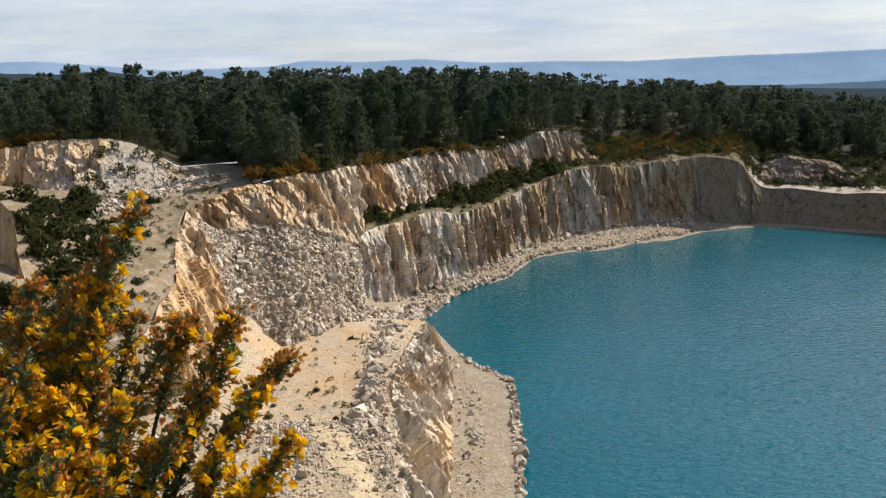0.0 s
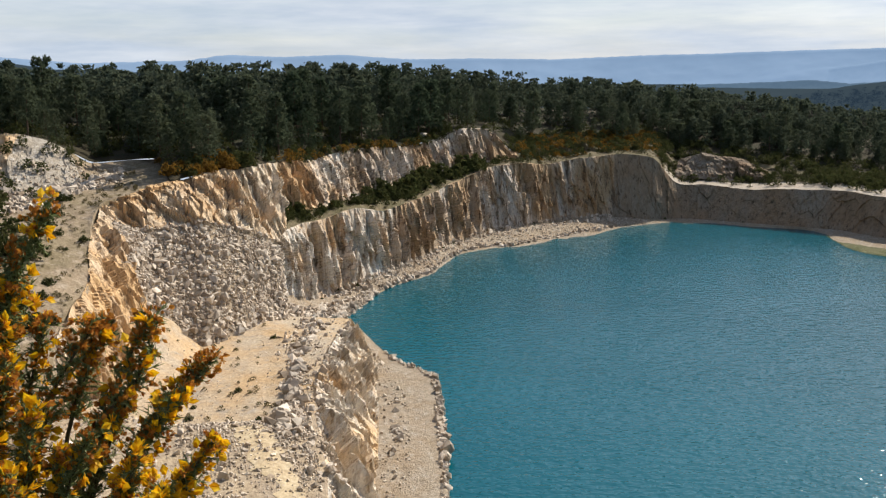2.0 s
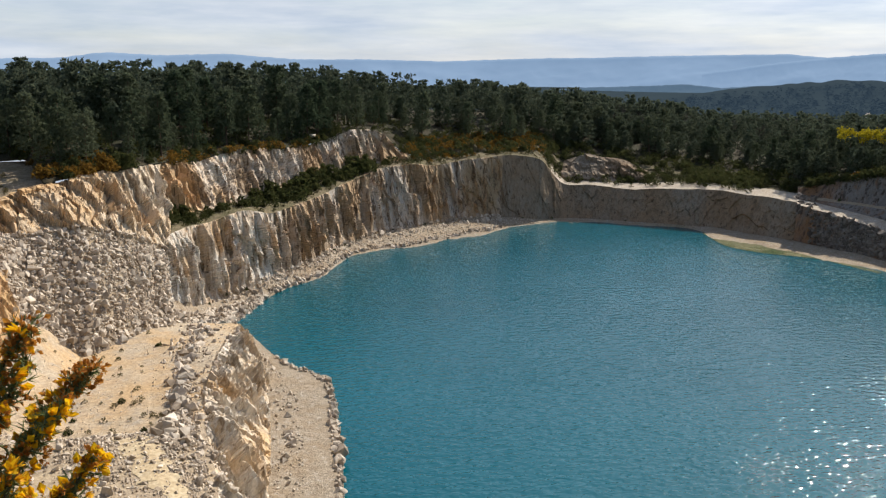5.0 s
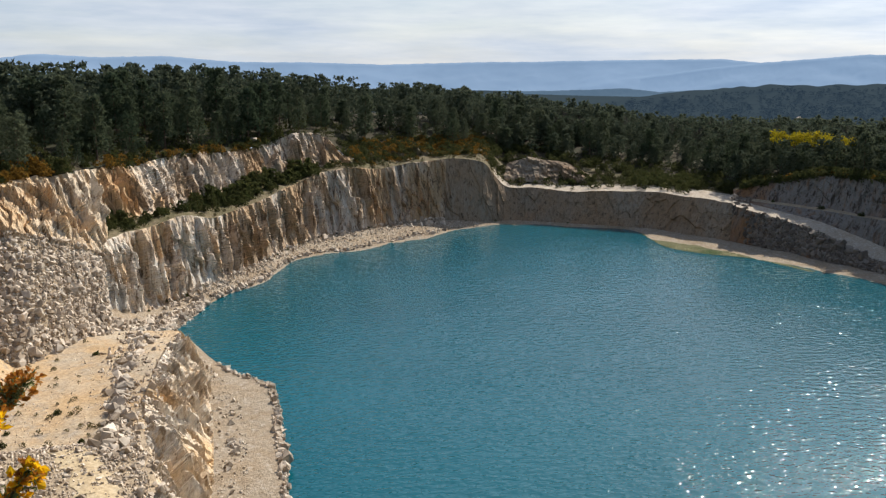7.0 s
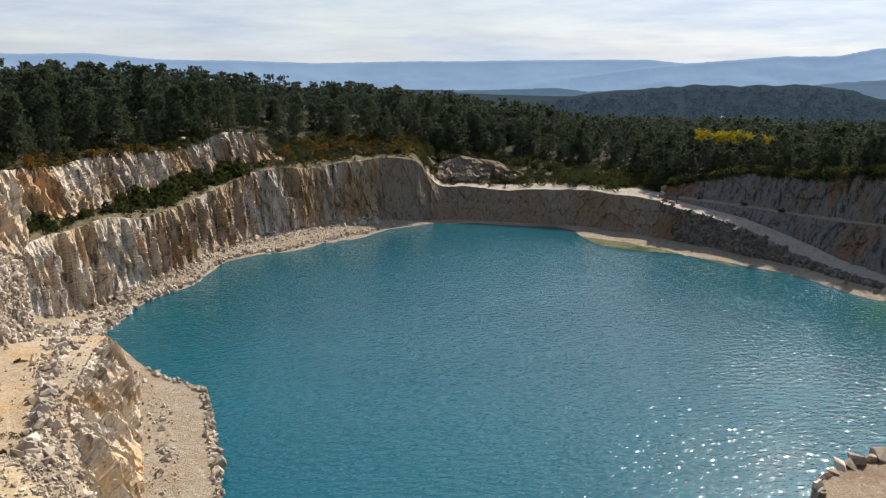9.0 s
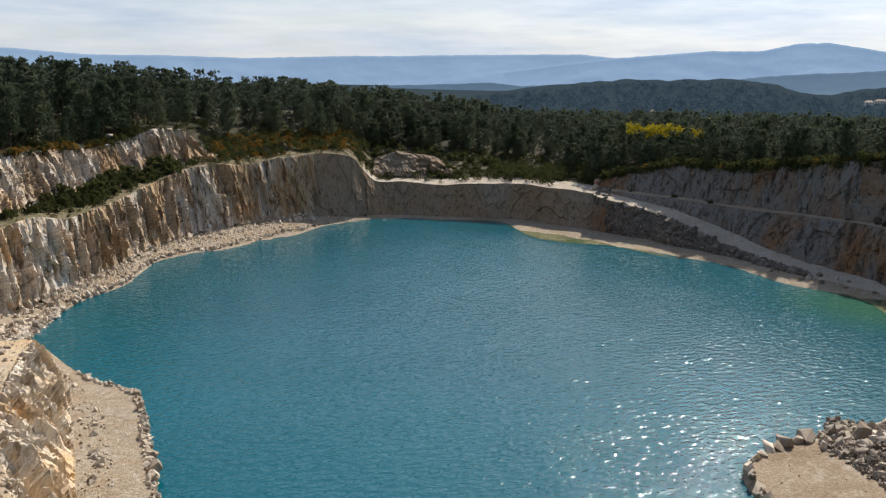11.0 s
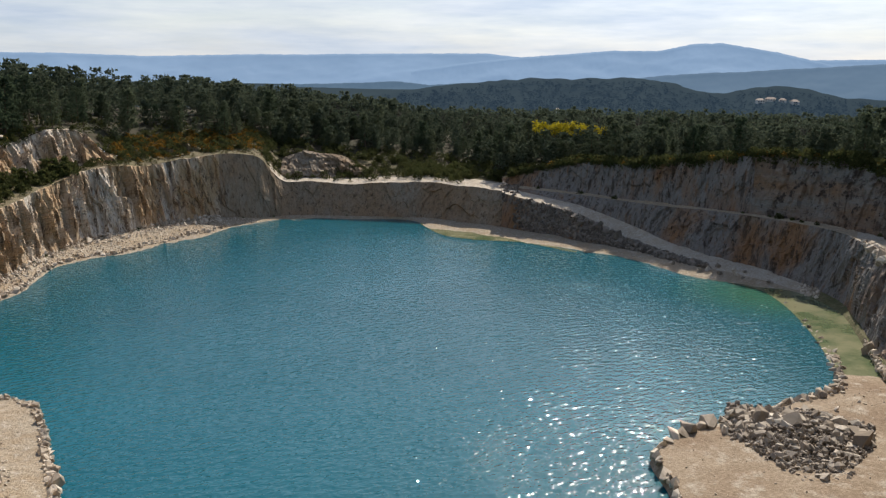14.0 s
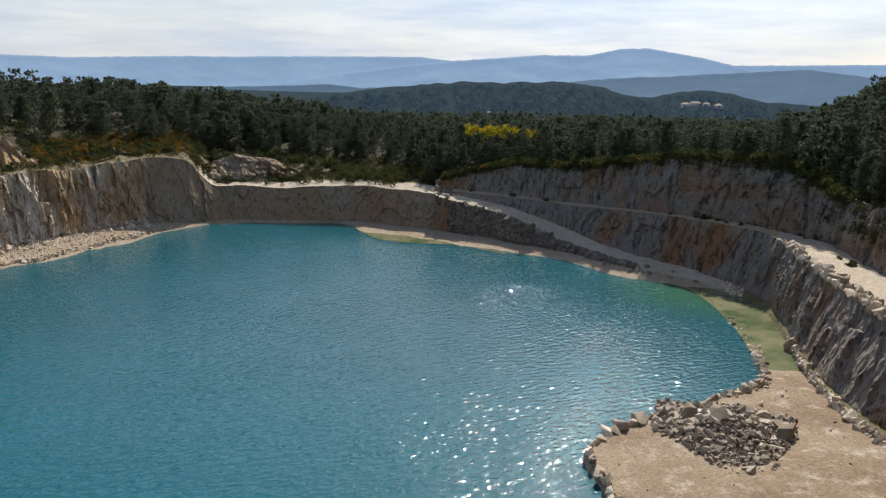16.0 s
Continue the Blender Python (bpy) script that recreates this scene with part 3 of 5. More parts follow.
out_back = [polar(*p) for p in ((-27.9, 110, 30), (-29.5, 118, 31), (-31, 120, 31), (-35, 122, 31))]
out_side = [polar(*p) for p in ((-28.1, 113, 23), (-29.7, 125, 23), (-31.5, 130, 23), (-36, 130, 23))]
outcrop = sheet([out_foot, out_top, out_back, out_side], 60, (30, 6, 10), ((1.0, 0.1), (0.3, 0.3), (0.5, 0.2)))
strip("rock_face_outcrop", outcrop, 0, 46, M_OCHRE, "ochre rock outcrop at the edge of the yard", "cliff")

# the near right bank, a spit that bends round the water
bank_out = [polar(*p) for p in ((51.3, 186, -0.4), (53.5, 178, -0.4), (55.5, 155, -0.4), (56.9, 140, -0.4), (57.0, 127, -0.4), (54.1, 118, -0.4), (52.3, 112, -0.4), (48.6, 105, -0.4), (46, 96, -0.4), (47.4, 88, -0.4), (49, 78, -0.4))]
bank_top = [polar(*p) for p in ((51.6, 186, -0.5), (53.8, 178, -0.5), (55.9, 155, -0.4), (57.3, 140, -0.1), (57.4, 127, 0.9), (54.6, 117, 1.1), (52.7, 111, 1.2), (49.2, 104.5, 1.2), (46.6, 96, 1.3), (48.0, 88, 1.3), (49.8, 78, 1.3))]
bank_in = [polar(*p) for p in ((53.5, 187, -0.5), (55.5, 184, -0.5), (57.2, 172, -0.5), (59, 149, -0.4), (60.6, 131, 0.5), (61.5, 124, 1.2), (62.8, 117, 1.4), (65, 110, 1.5), (67, 105, 1.6), (69.5, 99, 1.6), (74, 90, 1.6))]
bank = sheet([bank_out, bank_top, bank_in], 300, (6, 30), ((0.15, 0.1), (0.0, 0.25)))
M_SPIT = ground_mat("packed_sandy_floor", (0.34, 0.27, 0.195), (0.26, 0.19, 0.13), (0.50, 0.45, 0.37), 0.09)
strip("spit", bank, 0, 36, M_SPIT, "flat sandy spit of quarry floor beside the water", "ground")

# water
n = 120
ring = [polar(360 * k / n, 320, 0) for k in range(n)]
lake = mesh_object("water", [(0, 0, 0)] + ring, [(0, k + 1, (k + 1) % n + 1)[::-1] for k in range(n)], M_WATER)
tagged(lake, "rippled turquoise quarry lake with bright glints", "lake", "", "structure")

# ---- hills and ground out to the horizon ----
def set_back(az, d, z, back):
    return [(a, b + back, EYE[2] - (EYE[2] - c) * (b + back) / b) for a, b, c in zip(az, d, z)]


RIM = sorted(list(YARD_RIM) + [p for p in set_back(LEFT_AZ, *LEFT_RIM, 3.6)[:-1] if p[0] > -13.2] + set_back(MAIN_AZ, *MAIN_RIM, -0.5)[1:-1] + list(zip(RIGHT_AZ, *RIGHT_RIM)))
HEIGHTS = ((-35, 34), (2, 34), (6.5, 32), (11.6, 29.5), (16.8, 28.6), (21.5, 25), (25, 21.5), (32, 18), (55, 18), (58, 20), (60, 25), (63, 34), (72, 36))


def rim_at(a):
    az = [p[0] for p in RIM]
    return float(np.interp(a, az, [p[1] for p in RIM])), float(np.interp(a, az, [p[2] for p in RIM]))


def land(a, d):
    """The height of the wooded land at a bearing and distance."""
    rd, rz = rim_at(a)
    top = float(np.interp(a, [p[0] for p in HEIGHTS], [p[1] for p in HEIGHTS]))
    f = min(1.0, max(0.0, (d - rd) / 70))
    z = rz + (top - rz) * f * (2 - f)
    return z - max(0.0, d - 340) * 0.045 if d < 1000 else z - 29.7 - (d - 1000) * 0.01


azs = np.linspace(-35, 72, 320)
rows = []
for j in range(40):
    f = j / 39
    rows.append([polar(a, d, land(a, d)) for a in azs for d in (rim_at(a)[0] + (4700 - rim_at(a)[0]) * f**3,)])
g = np.array(rows)
g[1:, :, 2] += 0.6 * vnoise(g[1:].reshape(-1, 3) * (0.08, 0.08, 0), 3).reshape(g[1:].shape[:2])
strip("ground", g, 0, 20, M_SOIL, "dark forest floor beyond the quarry rim", "ground", True)
far_ground = g

# the hill that the camera stands on, and the land behind it
near_az = np.linspace(-35, 72, 60)
hill = np.array([[polar(a, d, z) for a in near_az] for d, z in ((0.0, 43.4), (2.4, 43.3), (5, 40), (14, 29), (30, 14), (50, 4), (52, -1))])
strip("ground", hill, 0, 6, M_BENCH, "steep near bank of the quarry", "ground", True)
back_az = np.linspace(72, 325, 120)
behind = np.array([[polar(a, d, z) for a in back_az] for d, z in ((0.0, 43.4), (30, 43), (90, 40), (400, 36), (1500, 20), (4700, 0))])
strip("ground", behind, 0, 5, M_SOIL, "wooded land behind the viewpoint", "ground", True)

# banks that close the bowl on both sides of the viewpoint
for a in (-35, 72):
    top = [polar(a, d, z) for d, z in ((0, 43.4), (30, 43), (90, 40), (400, 36), (1500, 20), (4700, 0))]
    side = np.array([resample([(x, y, -2.0) for x, y, z in top], 60), resample(top, 60)])
    strip("bank", side, 0, 1, M_BENCH, "steep earth bank beside the viewpoint", "slope")


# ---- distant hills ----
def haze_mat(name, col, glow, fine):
    """Wooded hills seen through kilometres of bluish air, painted as colour and glow."""
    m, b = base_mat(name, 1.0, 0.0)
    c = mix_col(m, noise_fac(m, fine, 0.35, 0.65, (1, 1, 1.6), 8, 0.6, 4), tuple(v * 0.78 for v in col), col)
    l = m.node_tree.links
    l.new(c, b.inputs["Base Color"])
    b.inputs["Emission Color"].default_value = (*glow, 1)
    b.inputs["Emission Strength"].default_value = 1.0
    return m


def ridge(name, d, crest_line, mat, label, width, fall, jag, category="hill"):
    """A long hill: its crest from bearings and drops per metre, its slopes falling to both sides."""
    az = np.linspace(crest_line[0][0], crest_line[-1][0], 500)
    s = np.interp(az, [p[0] for p in crest_line], [p[1] for p in crest_line])
    k = np.hanning(9)
    s = np.convolve(np.pad(s, 4, "edge"), k / k.sum(), "valid")
    rows = []
    for f in np.concatenate([np.linspace(-1, 0, 26), (0.3, 1.0)]):
        dd = d + width * f
        x, y = dd * np.sin(np.radians(az)), dd * np.cos(np.radians(az))
        q = np.stack([x, y, 0 * x], -1) * 9.0 / width
        z = EYE[2] - s * d - fall * abs(f) ** 0.8 + fall * (0.05 * fbm(q * 0.5, 3, 7) * min(1, abs(f) * 2.5) + 0.010 * jag * fbm(q * 3, 2, 8))
        rows.append(np.stack([x, y, z], -1))
    ridge.grid = np.array(rows)
    return strip(name, ridge.grid, 0, 27, mat, label, category, True)


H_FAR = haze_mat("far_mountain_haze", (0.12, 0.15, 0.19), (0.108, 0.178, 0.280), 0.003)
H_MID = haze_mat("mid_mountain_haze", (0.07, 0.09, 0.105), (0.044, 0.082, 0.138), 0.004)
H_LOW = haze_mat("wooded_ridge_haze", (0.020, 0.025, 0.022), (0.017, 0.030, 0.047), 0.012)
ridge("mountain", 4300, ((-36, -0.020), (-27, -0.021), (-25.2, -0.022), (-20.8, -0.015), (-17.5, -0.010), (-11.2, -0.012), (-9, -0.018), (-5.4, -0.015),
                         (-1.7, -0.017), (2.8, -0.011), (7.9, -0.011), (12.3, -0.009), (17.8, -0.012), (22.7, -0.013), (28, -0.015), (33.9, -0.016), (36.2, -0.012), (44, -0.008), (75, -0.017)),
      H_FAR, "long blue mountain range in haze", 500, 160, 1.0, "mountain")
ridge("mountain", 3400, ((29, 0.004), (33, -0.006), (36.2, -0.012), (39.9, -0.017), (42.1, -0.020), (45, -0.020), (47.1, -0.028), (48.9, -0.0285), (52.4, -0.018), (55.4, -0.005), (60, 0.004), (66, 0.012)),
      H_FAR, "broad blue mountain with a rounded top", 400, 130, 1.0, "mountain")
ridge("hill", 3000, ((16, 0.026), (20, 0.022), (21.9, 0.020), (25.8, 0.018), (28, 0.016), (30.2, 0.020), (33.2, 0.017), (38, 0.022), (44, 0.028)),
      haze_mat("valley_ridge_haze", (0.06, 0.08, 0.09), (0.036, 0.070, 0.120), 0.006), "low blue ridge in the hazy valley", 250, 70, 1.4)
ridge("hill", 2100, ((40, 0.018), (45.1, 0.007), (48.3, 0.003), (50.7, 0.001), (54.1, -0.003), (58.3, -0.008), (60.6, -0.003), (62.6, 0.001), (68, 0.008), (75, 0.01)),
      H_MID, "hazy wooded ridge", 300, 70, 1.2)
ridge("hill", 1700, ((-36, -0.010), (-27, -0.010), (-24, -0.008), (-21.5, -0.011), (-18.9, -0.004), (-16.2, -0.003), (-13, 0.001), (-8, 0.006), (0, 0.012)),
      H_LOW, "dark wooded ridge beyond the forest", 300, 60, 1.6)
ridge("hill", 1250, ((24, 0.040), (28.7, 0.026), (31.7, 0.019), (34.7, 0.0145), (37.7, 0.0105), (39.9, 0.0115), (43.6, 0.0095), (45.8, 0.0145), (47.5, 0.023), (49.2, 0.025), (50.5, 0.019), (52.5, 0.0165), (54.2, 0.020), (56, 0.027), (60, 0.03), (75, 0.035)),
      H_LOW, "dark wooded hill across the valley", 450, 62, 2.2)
hill_grid = ridge.grid
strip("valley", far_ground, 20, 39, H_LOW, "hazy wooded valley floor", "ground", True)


# ---- plants ----
def part(name, data, material, parent, label=""):
    """Links a bmesh or a (verts, faces) pair as one mesh object under a thing."""
    me = bpy.data.meshes.new(name)
    if isinstance(data, tuple):
        me.from_pydata(np.asarray(data[0]).tolist(), [], [tuple(int(i) for i in f) for f in data[1]])
    else:
        data.to_mesh(me)
        data.free()
    me.materials.append(material)
    ob = new(name, me)
    ob.parent = parent
    if label:
        tagged(ob, label)
    return ob


def tube(points, radii, sides=6):
    """A tapered tube along points."""
    p, v, f = np.array(points, float), [], []
    t = np.gradient(p, axis=0)
    t /= np.linalg.norm(t, axis=1, keepdims=True) + 1e-9
    for c, w, r in zip(p, t, radii):
        a = np.cross(w, (0.31, 0.2, 0.93) if abs(w[2]) < 0.9 else (1, 0.1, 0))
        a /= np.linalg.norm(a)
        b = np.cross(w, a)
        for k in range(sides):
            q = 2 * math.pi * k / sides
            v.append(c + r * (math.cos(q) * a + math.sin(q) * b))
    for j in range(len(p) - 1):
        for k in range(sides):
            f.append((j * sides + k, j * sides + (k + 1) % sides, (j + 1) * sides + (k + 1) % sides, (j + 1) * sides + k))
    return np.array(v), f


def join(pieces):
    v, f, o = [], [], 0
    for pv, pf in pieces:
        v.append(np.asarray(pv))
        f += [tuple(i + o for i in q) for q in pf]
        o += len(pv)
    return np.concatenate(v), f


def tufts(centres, sizes, blades, rng, up=0.35):
    """Clumps of small pointed leaf blades round the given centres."""
    n = len(centres)
    way = rng.normal(size=(n, blades, 3)) + (0, 0, up)
    way /= np.linalg.norm(way, axis=2, keepdims=True)
    side = np.cross(way, rng.normal(size=(n, blades, 3)))
    side /= np.linalg.norm(side, axis=2, keepdims=True)
    r = (sizes[:, None] * rng.uniform(0.6, 1.2, (n, blades)))[..., None]
    c = np.asarray(centres)[:, None, :]
    tri = np.stack([c - side * r * 0.42 - way * r * 0.15, c + side * r * 0.42 - way * r * 0.15, c + way * r], 2)
    return tri.reshape(-1, 3), np.arange(n * blades * 3).reshape(-1, 3)


def pine_form(rng, h, clumps, blades, bare):
    """The clumps of a pine's crown: lumpy boughs round the stem, full below and rounded at the top."""
    n = 26 if clumps > 200 else 15 if clumps > 40 else 7
    t = np.append((np.arange(n - 1) + rng.uniform(0, 1, n - 1)) / n, 0.9)
    wide = h * rng.uniform(0.23, 0.33)
    reach = wide * np.sqrt(1 - 0.8 * t**3) * (0.75 + 0.25 * (1 - t)) * rng.uniform(0.65, 1.15, n)
    a = np.arange(n) * 2.4 + rng.uniform(0, 1.2, n)
    mid = np.stack([0.62 * reach * np.cos(a), 0.62 * reach * np.sin(a), h * (bare + (1 - bare) * t)], -1)
    k = rng.integers(0, n, clumps)
    ball = rng.normal(size=(clumps, 3))
    ball *= (rng.uniform(0.35, 1, clumps) ** 0.5 / np.linalg.norm(ball, axis=1))[:, None]
    c = mid[k] + ball * (reach[k] * 0.58)[:, None] * (1, 1, 0.62)
    return tufts(c, (0.046 * h if clumps > 200 else 0.066 * h if clumps > 40 else 0.1 * h) * rng.uniform(0.6, 1.2, clumps), blades, rng, 0.3)


def make_pine(h, seed, bare):
    rng = np.random.default_rng(seed)
    top = new("pine_tree")
    z = np.linspace(-0.4, h * 0.97, 7)
    bend = rng.normal(0, 0.02 * h, 2)
    stem = np.stack([bend[0] * (z / h) ** 2, bend[1] * (z / h) ** 2, z], -1)
    part("trunk", tube(stem, np.linspace(0.016 * h, 0.003 * h, 7), 6), M_BARK, top)
    part("crown", pine_form(rng, h, 440, 5, bare), M_NEEDLE, top)
    return tagged(top, "dark green pine tree standing on the quarry rim", "tree", "pines along the quarry rim")


PINES = [make_pine(h, 40 + k, b) for k, (h, b) in enumerate(((10.5, 0.10), (9.0, 0.06), (12.5, 0.22), (8.0, 0.05), (11.5, 0.28), (7.0, 0.03)))]
for k, ob in enumerate(PINES):
    a = -6 + 2.1 * k
    d = rim_at(a)[0] + 7
    ob.matrix_basis = pose(*polar(a, d, land(a, d)), 0, 0, 50 * k)
rng = np.random.default_rng(5)


def clearing(a, d):
    """Open ground: scrub near the rim on the far left, the old tracks and the yard."""
    e = d - rim_at(a)[0]
    if -17.6 < a < -8.5:
        return e < (3 if a > -13 else 1)
    if 9.6 < a < 19:
        return e < 7 + 6 * math.sin(a) + 6 * (a < 13)
    if 19 <= a < 35:
        return e < 9
    if 35 <= a < 56:
        return e < 5
    return e < 2.5


spots = []
while len(spots) < 300:
    a = rng.uniform(-34, 70)
    e = 3 + 26 * rng.random() ** 1.2
    d = rim_at(a)[0] + e
    if clearing(a, d) or any((d * math.sin(radians(a)) - x) ** 2 + (d * math.cos(radians(a)) - y) ** 2 < 7 for x, y, _ in spots):
        continue
    x, y, z = polar(a, d, land(a, d))
    spots.append((x, y, z))
    ob = copy_thing(PINES[rng.integers(len(PINES))], pose(x, y, z, rng.normal(0, 2), rng.normal(0, 2), rng.uniform(0, 360)))
    k = rng.choice((0.5, 0.65, 0.8, 0.95, 1.0, 1.15)) * rng.uniform(0.92, 1.08) * (0.85 if 28 < a < 58 else 1.0)
    ob.scale = (k * rng.uniform(0.9, 1.15), k * rng.uniform(0.9, 1.15), k)

# the woods behind: one mass of many trees
forms = []
for k in range(14):
    r2 = np.random.default_rng(300 + k)
    h = r2.uniform(8, 12.5)
    c = pine_form(r2, h, 160, 4, 0.10)
    forms.append((c[0] * (1.0, 1.0, 1.0), c[1]))
light = []
for k in range(10):
    r2 = np.random.default_rng(400 + k)
    c = pine_form(r2, r2.uniform(8, 12), 20, 4, 0.2)
    light.append((c[0] * (1.25, 1.25, 1.0), c[1]))


def wood(name, count, near, far, kinds, label, material, size, seed, a0=-35, a1=72, tail=1.0):
    r3 = np.random.default_rng(seed)
    v, f, o = [], [], 0
    for _ in range(count):
        a = r3.uniform(a0, a1)
        d = max(rim_at(a)[0] + near, rim_at(a)[0] + near + (far - near) * r3.random() ** tail)
        if clearing(a, d):
            continue
        x, y, z = polar(a, d, land(a, d))
        kv, kf = kinds[r3.integers(len(kinds))]
        q, k = r3.uniform(0, 6.3), size * r3.uniform(0.55, 1.3) * (0.85 if 28 < a < 57 else 1.0)
        c, s = math.cos(q) * k, math.sin(q) * k
        v.append(kv @ np.array([[c, s, 0], [-s, c, 0], [0, 0, k]]) + (x, y, z))
        f.append(kf + o)
        o += len(kv)
    ob = mesh_object(name, np.concatenate(v), np.concatenate(f).tolist(), material)
    return tagged(ob, label, "forest", "", "stuff")


wood("woodland", 2300, 26, 170, forms, "dense dark pine wood behind the quarry", M_NEEDLES, 1.0, 71, tail=1.2)
wood("woodland", 1100, 4, 70, forms, "close dark pines above the shaded wall", M_NEEDLES, 0.8, 74, 20, 70)
wood("woodland", 6500, 165, 900, light, "pine woods rolling away to the far hills", M_NEEDLES, 1.05, 72, tail=1.3)


r4 = np.random.default_rng(77)
v, f, o = [], [], 0
for _ in range(4200):
    p = hill_grid[r4.integers(6, 24), r4.integers(20, 470)]
    kv, kf = light[r4.integers(len(light))]
    v.append(kv * (1.3, 1.3, 0.8) * r4.uniform(0.6, 1.1) + p - (0, 0, 2.5))
    f.append(kf + o)
    o += len(kv)
# these crowns carry the same painted haze glow as their hill
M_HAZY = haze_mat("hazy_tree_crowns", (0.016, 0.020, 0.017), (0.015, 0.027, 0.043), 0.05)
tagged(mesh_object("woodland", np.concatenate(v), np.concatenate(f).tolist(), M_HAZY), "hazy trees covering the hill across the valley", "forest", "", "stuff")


def twigs(rng, h):
    """A bare tree: trunk and forking twigs."""
    out = [tube([(0, 0, 0), (0.1, 0, h * 0.5), (0, 0.1, h)], (0.11, 0.07, 0.02), 4)]
    for k in range(34):
        b, a, ln = h * rng.uniform(0.25, 0.95), rng.uniform(0, 6.3), h * rng.uniform(0.15, 0.34)
        e = (ln * 0.7 * math.cos(a), ln * 0.7 * math.sin(a), b + ln * 0.7)
        out.append(tube([(0, 0, b), (e[0] * 0.6, e[1] * 0.6, b + ln * 0.3), e], (0.045, 0.035, 0.018), 3))
        for j in range(3):
            out.append(tube([(e[0] * 0.6, e[1] * 0.6, b + ln * 0.3), np.array(e) + rng.normal(0, 0.5, 3)], (0.03, 0.012), 3))
    return out


M_TWIG = random_mat("bare_twigs", (0.06, 0.05, 0.042), (0.11, 0.09, 0.075), 0.95, True)
bare_forms = []
for k in range(4):
    v, f = join(twigs(np.random.default_rng(600 + k), 8.0))
    f = [q[i:i + 3] if i == 0 else (q[0], q[2], q[3]) for q in f for i in (0, 1)]
    bare_forms.append((v, np.array(f)))
wood("bare_woodland", 420, 30, 230, bare_forms, "grey leafless trees scattered among the pines", M_TWIG, 1.0, 73, 22, 66)


def make_shrub(name, label, category, group, mat, seed, w, h, count):
    r = np.random.default_rng(seed)
    a, t = r.uniform(0, 6.3, count), r.random(count)
    rr = w * np.sqrt(r.random(count)) * np.sqrt(1 - 0.85 * t**2) * (1 + 0.25 * np.sin(3 * a + seed))
    c = np.stack([rr * np.cos(a), rr * np.sin(a), h * t * (0.75 + 0.25 * np.sin(2 * a + seed))], -1)
    top = new(name)
    part("foliage", tufts(c, 0.17 * h * r.uniform(0.6, 1.3, count) + 0.08, 5, r, 0.6), mat, top)
    part("stem", tube([(0, 0, -0.3), (0.05, 0, h * 0.3), (0, 0.08, h * 0.6)], (0.05, 0.04, 0.015), 5), M_BARK, top)
    return tagged(top, label, category, group)


def scatter_on(proto, g, r0, r1, u0, u1, count, rng, lo, hi, sink=0.1, keep=None):
    """Copies of a thing on rows r0 to r1 of a grid, between the shares u0 and u1 of its length."""
    made = 0
    while made < count:
        p = g[rng.integers(r0, r1 + 1), int(rng.uniform(u0, u1) * (g.shape[1] - 1))]
        if keep and not keep(p):
            continue
        k = rng.uniform(lo, hi)
        ob = copy_thing(proto, pose(p[0], p[1], p[2] - sink, 0, 0, rng.uniform(0, 360)))
        ob.scale = (k * rng.uniform(0.85, 1.2), k, k * rng.uniform(0.8, 1.2))
        made += 1


scrub = [make_shrub("shrub", "low dark green scrub bush on the quarry bench", "shrub", "scrub on the benches", M_BUSH, 80 + k, 1.5, 1.7, 130) for k in range(2)]
rusty = make_shrub("gorse_bush", "rust and orange gorse bush on the quarry rim", "shrub", "gorse along the rim", M_BROOM, 90, 1.7, 1.8, 150)
scrub[0].matrix_basis = pose(*main[92, 120])
scrub[1].matrix_basis = pose(*yard[22, 250])
rusty.matrix_basis = pose(*polar(-11, rim_at(-11)[0] + 6, land(-11, rim_at(-11)[0] + 6)))
for k in range(2):
    scatter_on(scrub[k], main, 90, 99, 0.02, 0.42, 28, rng, 0.5, 1.4)
    scatter_on(scrub[k], main, 90, 100, 0.16, 0.36, 16, rng, 1.2, 2.2)
    scatter_on(scrub[k], yard, 6, 46, 0.56, 0.98, 30, rng, 0.7, 2.0)
    scatter_on(scrub[k], yard, 4, 30, 0.3, 0.7, 7, rng, 0.3, 0.8)
    scatter_on(scrub[k], plat, 2, 50, 0.0, 0.6, 4, rng, 0.25, 0.5)
    scatter_on(scrub[k], main, 13, 16, 0.1, 0.9, 7, rng, 0.25, 0.55)
    scatter_on(scrub[k], right, 88, 95, 0.0, 1.0, 8, rng, 0.3, 0.8)


M_DRY = random_mat("dry_grass_blades", (0.14, 0.13, 0.05), (0.26, 0.21, 0.10), 0.95, True)


def scrub_mass(name, places, lo, hi, rng, mat, label):
    """Bushes past counting, as one mass."""
    v, f, o = [], [], 0
    n = 46
    for p in places:
        k = rng.uniform(lo, hi)
        a, t = rng.uniform(0, 6.3, n), rng.random(n)
        w = 1.5 * k * np.sqrt(rng.random(n)) * np.sqrt(1 - 0.85 * t**2)
        c = np.stack([w * np.cos(a), w * np.sin(a), 1.7 * k * t], -1) + p
        tv, tf = tufts(c, k * rng.uniform(0.25, 0.5, n), 4, rng, 0.5)
        v.append(tv)
        f.append(tf + o)
        o += len(tv)
    ob = mesh_object(name, np.concatenate(v), np.concatenate(f).tolist(), mat)
    return tagged(ob, label, "scrub", "", "stuff")


def some(g, r0, r1, u0, u1, count):
    return [g[rng.integers(r0, r1 + 1), int(rng.uniform(u0, u1) * (g.shape[1] - 1))] for _ in range(count)]


def rim_places(a0, a1, e0, e1, count):
    out = []
    for _ in range(count):
        a = rng.uniform(a0, a1)
        d = rim_at(a)[0] + rng.uniform(e0, e1)
        out.append(np.array(polar(a, d, land(a, d) - 0.1)))
    return out


